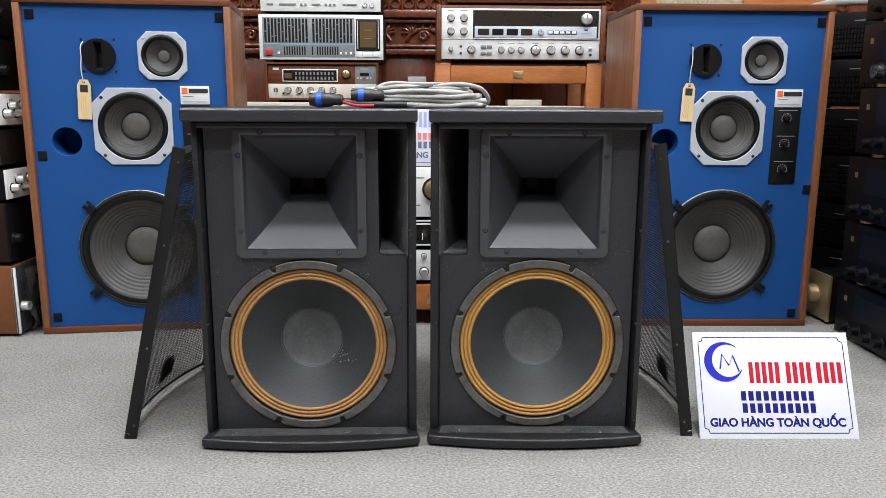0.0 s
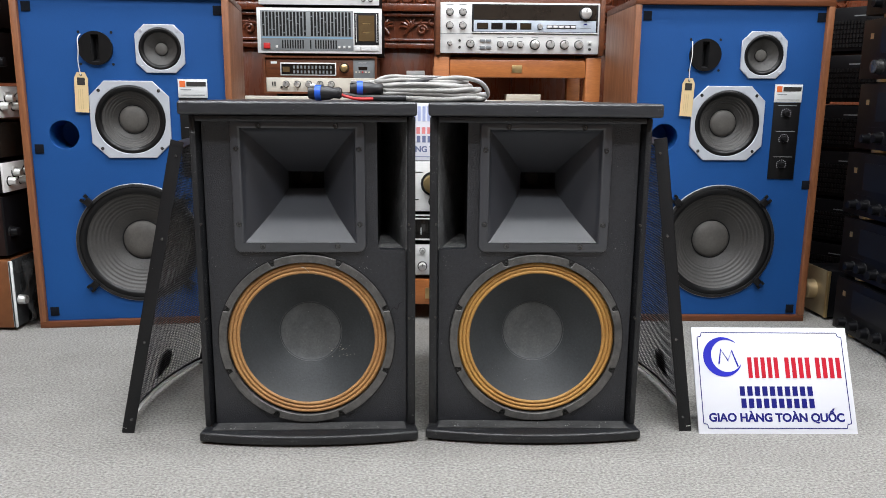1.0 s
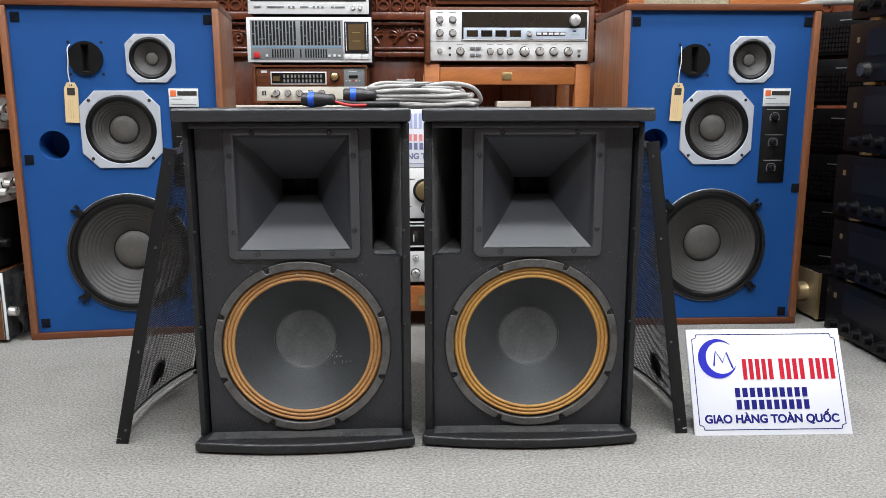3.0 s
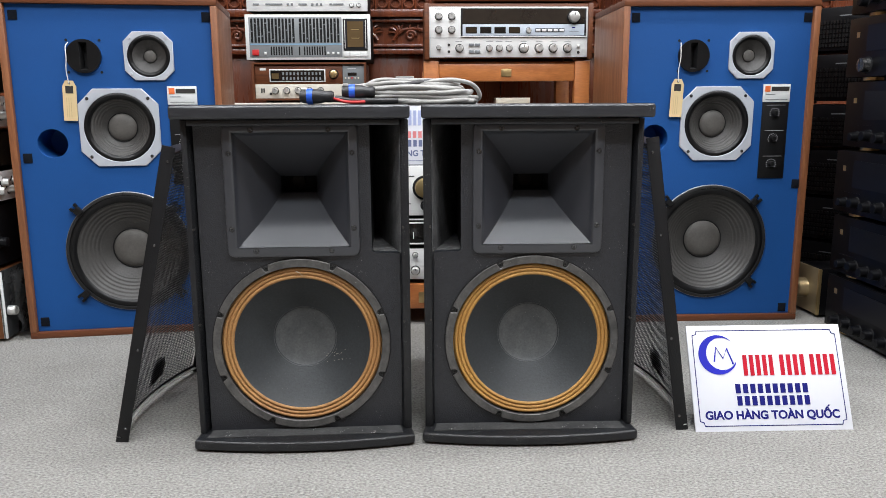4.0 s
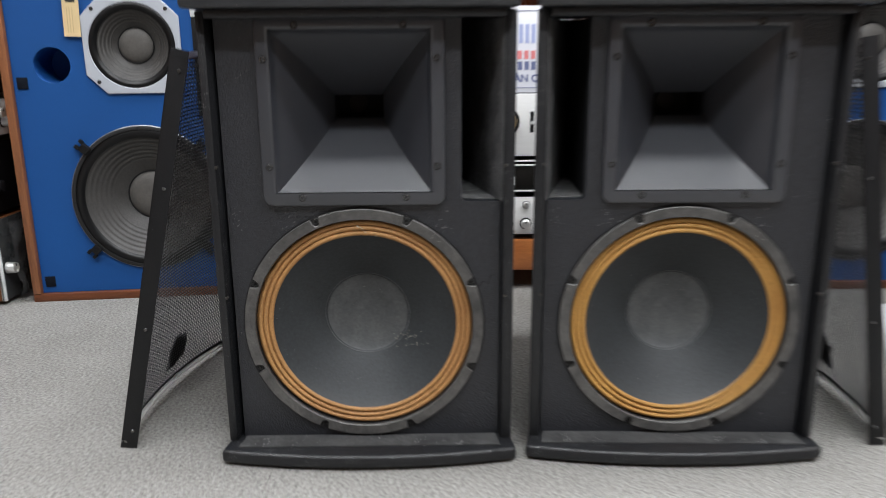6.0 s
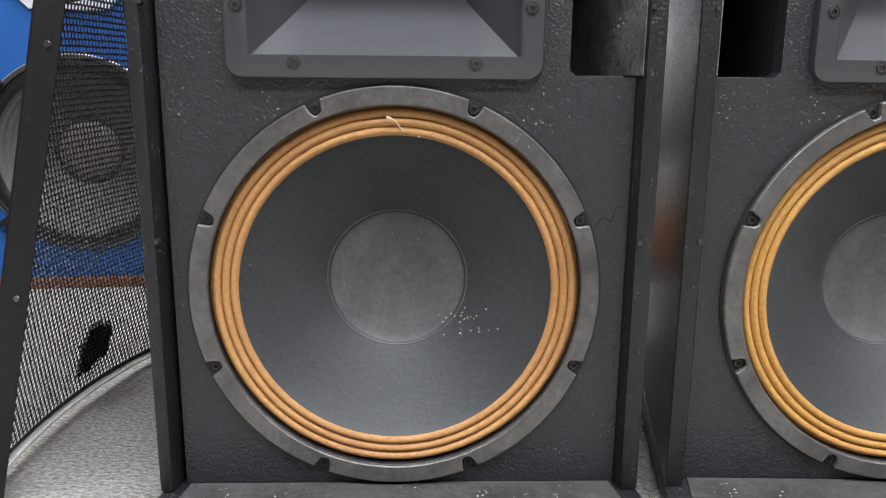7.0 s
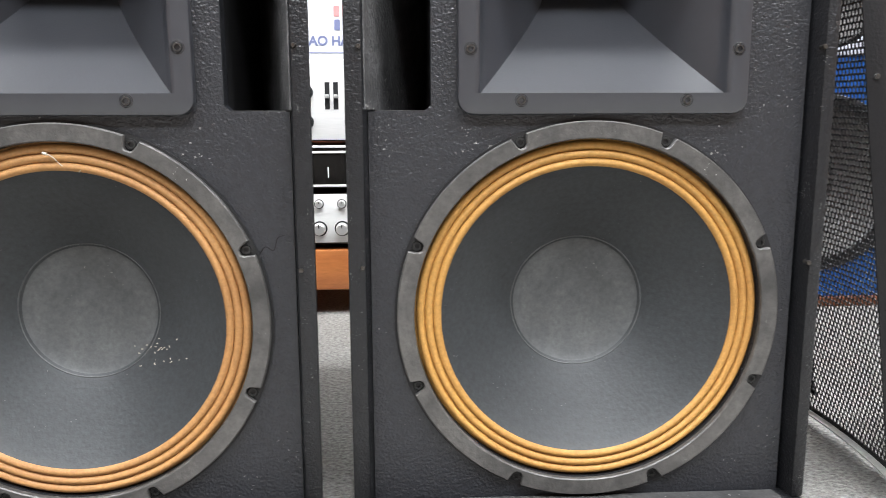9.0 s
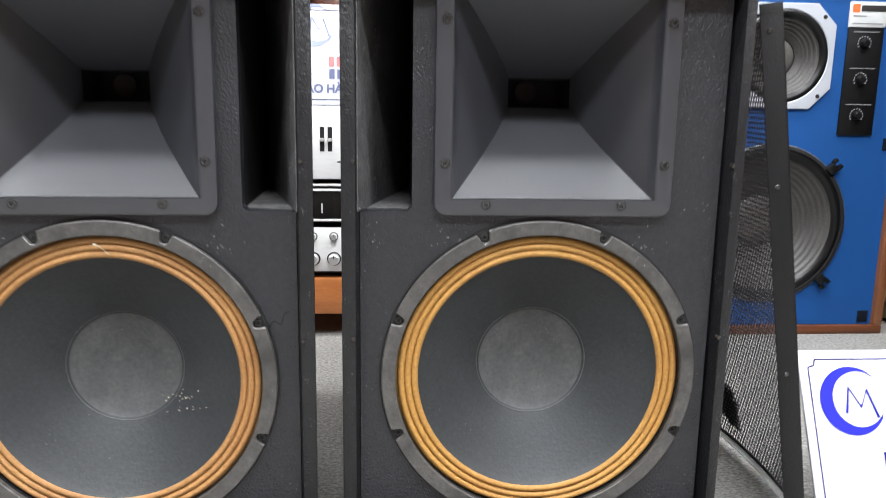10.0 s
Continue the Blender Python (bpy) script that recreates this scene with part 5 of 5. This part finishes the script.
def left_stack():
    W = 0.42
    group = "stacked hi-fi units"
    rows = [(0.185, BOX_WOOD, DULL_SILVER, "brown wood-cased amplifier with a silver front under plastic film", KNOB, 5),
            (0.160, DARK_WOOD, BLACK_AMP, "dark wood-cased unit with a black front, stacked", BLACK_AMP, 3),
            (0.085, BLACK_AMP, SILVER, "silver amplifier with a row of chrome knobs, stacked", KNOB, 15),
            (0.098, BLACK_AMP, GLASS, "black-fronted unit in the stack", BLACK_AMP, 0),
            (0.088, BLACK_AMP, SILVER, "silver amplifier with chrome knobs high in the stack", KNOB, 15),
            (0.13, BLACK_AMP, BLACK_AMP, "black unit near the top of the stack", BLACK_AMP, 2),
            (0.14, BLACK_AMP, BLACK_AMP, "black unit on top of the stack", BLACK_AMP, 2)]
    z = 0.0
    for i, (h, body, face, label, km, count) in enumerate(rows):
        y0 = 1.902 + (0.012 if i else 0.0)
        m = pose(-1.068 - (0.008 if i in (1, 3) else 0), y0 + W / 2, z, 0, 0, 90)
        ks = [(-0.185 + 0.37 * j / max(1, count - 1), h * 0.42 + (0.020 if count > 9 else 0.012) * (j % 2), 0.0105 if count > 9 else 0.0125) for j in range(count)]
        a = side_amp(m, W, 0.34, h - 0.002, body, face, label, ks, km, group)
        if face is SILVER and i:
            for j in range(6):
                part("button", box(-0.17 + j * 0.06, -0.15 + j * 0.06, -0.006, -0.0002, h - 0.026, h - 0.016, 0.001), KNOB, a)
        if i == 0:
            part("rim", box(-0.21, -0.205, -0.004, 0.0058, 0.010, h - 0.003, 0.001), LABEL, a, "pale edge of the front panel")
            bm = bmesh.new()
            n = 34
            grid = [[bm.verts.new((-0.195 + 0.39 * p / n, -0.022 - 0.030 * noise.noise((p * 0.24, q * 0.07, 3.1)) - 0.005 * noise.noise((p * 0.9, q * 0.4, 7.3)), 0.004 + 0.175 * q / n)) for q in range(n + 1)] for p in range(n + 1)]
            for p in range(n):
                for q in range(n):
                    bm.faces.new((grid[p][q], grid[p + 1][q], grid[p + 1][q + 1], grid[p][q + 1]))
            part("plastic_film", bm, CLEAR, a, "crumpled clear plastic film")
        z += h


left_stack()

# ---- cabinet with speckled cloth behind the right monitor ----
def cloth_speaker():
    ob = thing("wooden_speaker", pose(1.0, 2.62, 0), "wooden speaker cabinet with speckled beige cloth", "loudspeaker")
    part("body", box(-0.32, 0.32, 0.012, 0.36, 0, 1.2, 0.003), RED_WOOD, ob)
    part("frame", pierced([(-0.32, 0.0), (0.32, 0.0), (0.32, 1.2), (-0.32, 1.2)], [[(-0.27, 0.05), (0.02, 0.05), (0.02, 1.15), (-0.27, 1.15)]], -0.008, 0.0115), STAND_WOOD, ob)
    part("cloth", box(-0.27, 0.02, 0.0, 0.0115, 0.05, 1.15), SPECKLED, ob, "speckled beige grille cloth")


cloth_speaker()


# ---- coiled cable on the loudspeakers ----
def coiled_cable():
    top = 0.5896
    ob = thing("speaker_cable", pose(0, 0, top), "coiled pale grey speaker cable with black and blue plugs", "cable")
    rng = random.Random(4)
    r = 0.0038
    for k in range(13):
        level = k // 3
        cx, cy = -0.032 + rng.uniform(-0.008, 0.008), 1.385 + rng.uniform(-0.006, 0.006)
        a, b = 0.108 - 0.006 * level + rng.uniform(-0.008, 0.006), 0.038 + 0.010 * (k % 3) + rng.uniform(-0.003, 0.003)
        pts = []
        tilt = rng.uniform(-0.004, 0.010)
        for i in range(49):
            t = 2 * math.pi * i / 48
            ex = abs(math.cos(t)) ** 0.8 * math.copysign(1, math.cos(t))
            z = r + 0.0074 * level + tilt * max(0, math.sin(t)) + 0.003 * max(0, math.cos(3 * t + k))
            pts.append((cx + a * ex, cy + b * math.sin(t), z))
        part("cable_turn", tube(pts, r, 8), CABLE, ob)
    end = smooth_path([(-0.06, 1.345, 0.030), (-0.02, 1.350, 0.036), (0.03, 1.36, 0.041), (0.068, 1.37, 0.034), (0.083, 1.38, 0.016), (0.074, 1.385, 0.006), (0.03, 1.38, 0.005)], 8)
    part("cable_end", tube(end, r, 8), CABLE, ob)
    part("cable_turn", tube(smooth_path([(-0.155, 1.40, 0.006), (-0.15, 1.40, 0.024), (-0.12, 1.40, 0.033), (-0.07, 1.40, 0.034), (-0.02, 1.39, 0.028)], 8), r, 8), CABLE, ob)
    part("cable_turn", tube(smooth_path([(-0.145, 1.375, 0.006), (-0.138, 1.38, 0.02), (-0.11, 1.385, 0.028), (-0.05, 1.39, 0.029)], 8), r, 8), CABLE, ob)
    part("sleeve", tube(smooth_path([(-0.075, 1.343, 0.0265), (-0.03, 1.349, 0.035), (0.0, 1.355, 0.0385)], 6), 0.0046, 8), CABLE_BLACK, ob, "black sleeve")
    part("sleeve", tube([(-0.166, 1.323, 0.0105), (-0.14, 1.324, 0.0065), (-0.10, 1.322, 0.0058), (-0.06, 1.325, 0.006)], 0.0047, 8), CABLE_BLACK, ob, "black sleeve")
    part("cable_end", tube(smooth_path([(-0.06, 1.325, 0.006), (-0.02, 1.33, 0.0055), (0.03, 1.34, 0.005), (0.07, 1.36, 0.005)], 6), r, 8), CABLE, ob)
    part("red_wire", tube(smooth_path([(-0.168, 1.321, 0.010), (-0.145, 1.316, 0.004), (-0.115, 1.316, 0.004)], 6), 0.0026, 7), CABLE_RED, ob, "red wire")
    part("red_wire", tube(smooth_path([(-0.088, 1.345, 0.018), (-0.075, 1.343, 0.024), (-0.06, 1.344, 0.029)], 6), 0.0026, 7), CABLE_RED, ob, "red wire")
    for m in (pose(-0.192, 1.322, 0.0132, 0, 20, 86), pose(-0.123, 1.332, 0.0205, 0, -10, 92)):
        plug = part("plug", lathe([(0.0, -0.024), (0.0072, -0.024), (0.0098, -0.020), (0.0088, -0.010), (0.0116, -0.003), (0.0122, 0.010), (0.0114, 0.024), (0.0096, 0.032), (0.0, 0.032)][::-1], n=20), CABLE_BLACK, ob, "black round plug", m)
        part("ring", lathe([(0.0110, 0.010), (0.0131, 0.010), (0.0131, 0.020), (0.0110, 0.020)], n=20), PLUG_BLUE, plug, "bright blue ring")
        part("latch", box(-0.005, 0.005, 0.021, 0.030, 0.0100, 0.0140, 0.001), KNOB, plug, "chrome latch")


coiled_cable()


# ---- carpet strips ----
def carpet_strips():
    x, i = -2.7, 0
    edges = [-2.7]
    while edges[-1] < 2.7:
        edges.append(edges[-1] + 0.327)
    shift = -0.352 - min(edges, key=lambda e: abs(e + 0.352))
    for a in edges:
        x0, x1 = a + shift + 0.00025, a + shift + 0.327 - 0.00025
        part("carpet_strip", box(max(-2.7, x0), min(2.7, x1), -3.2, 3.0, -0.0118, 0.0), CARPET, floor)


carpet_strips()
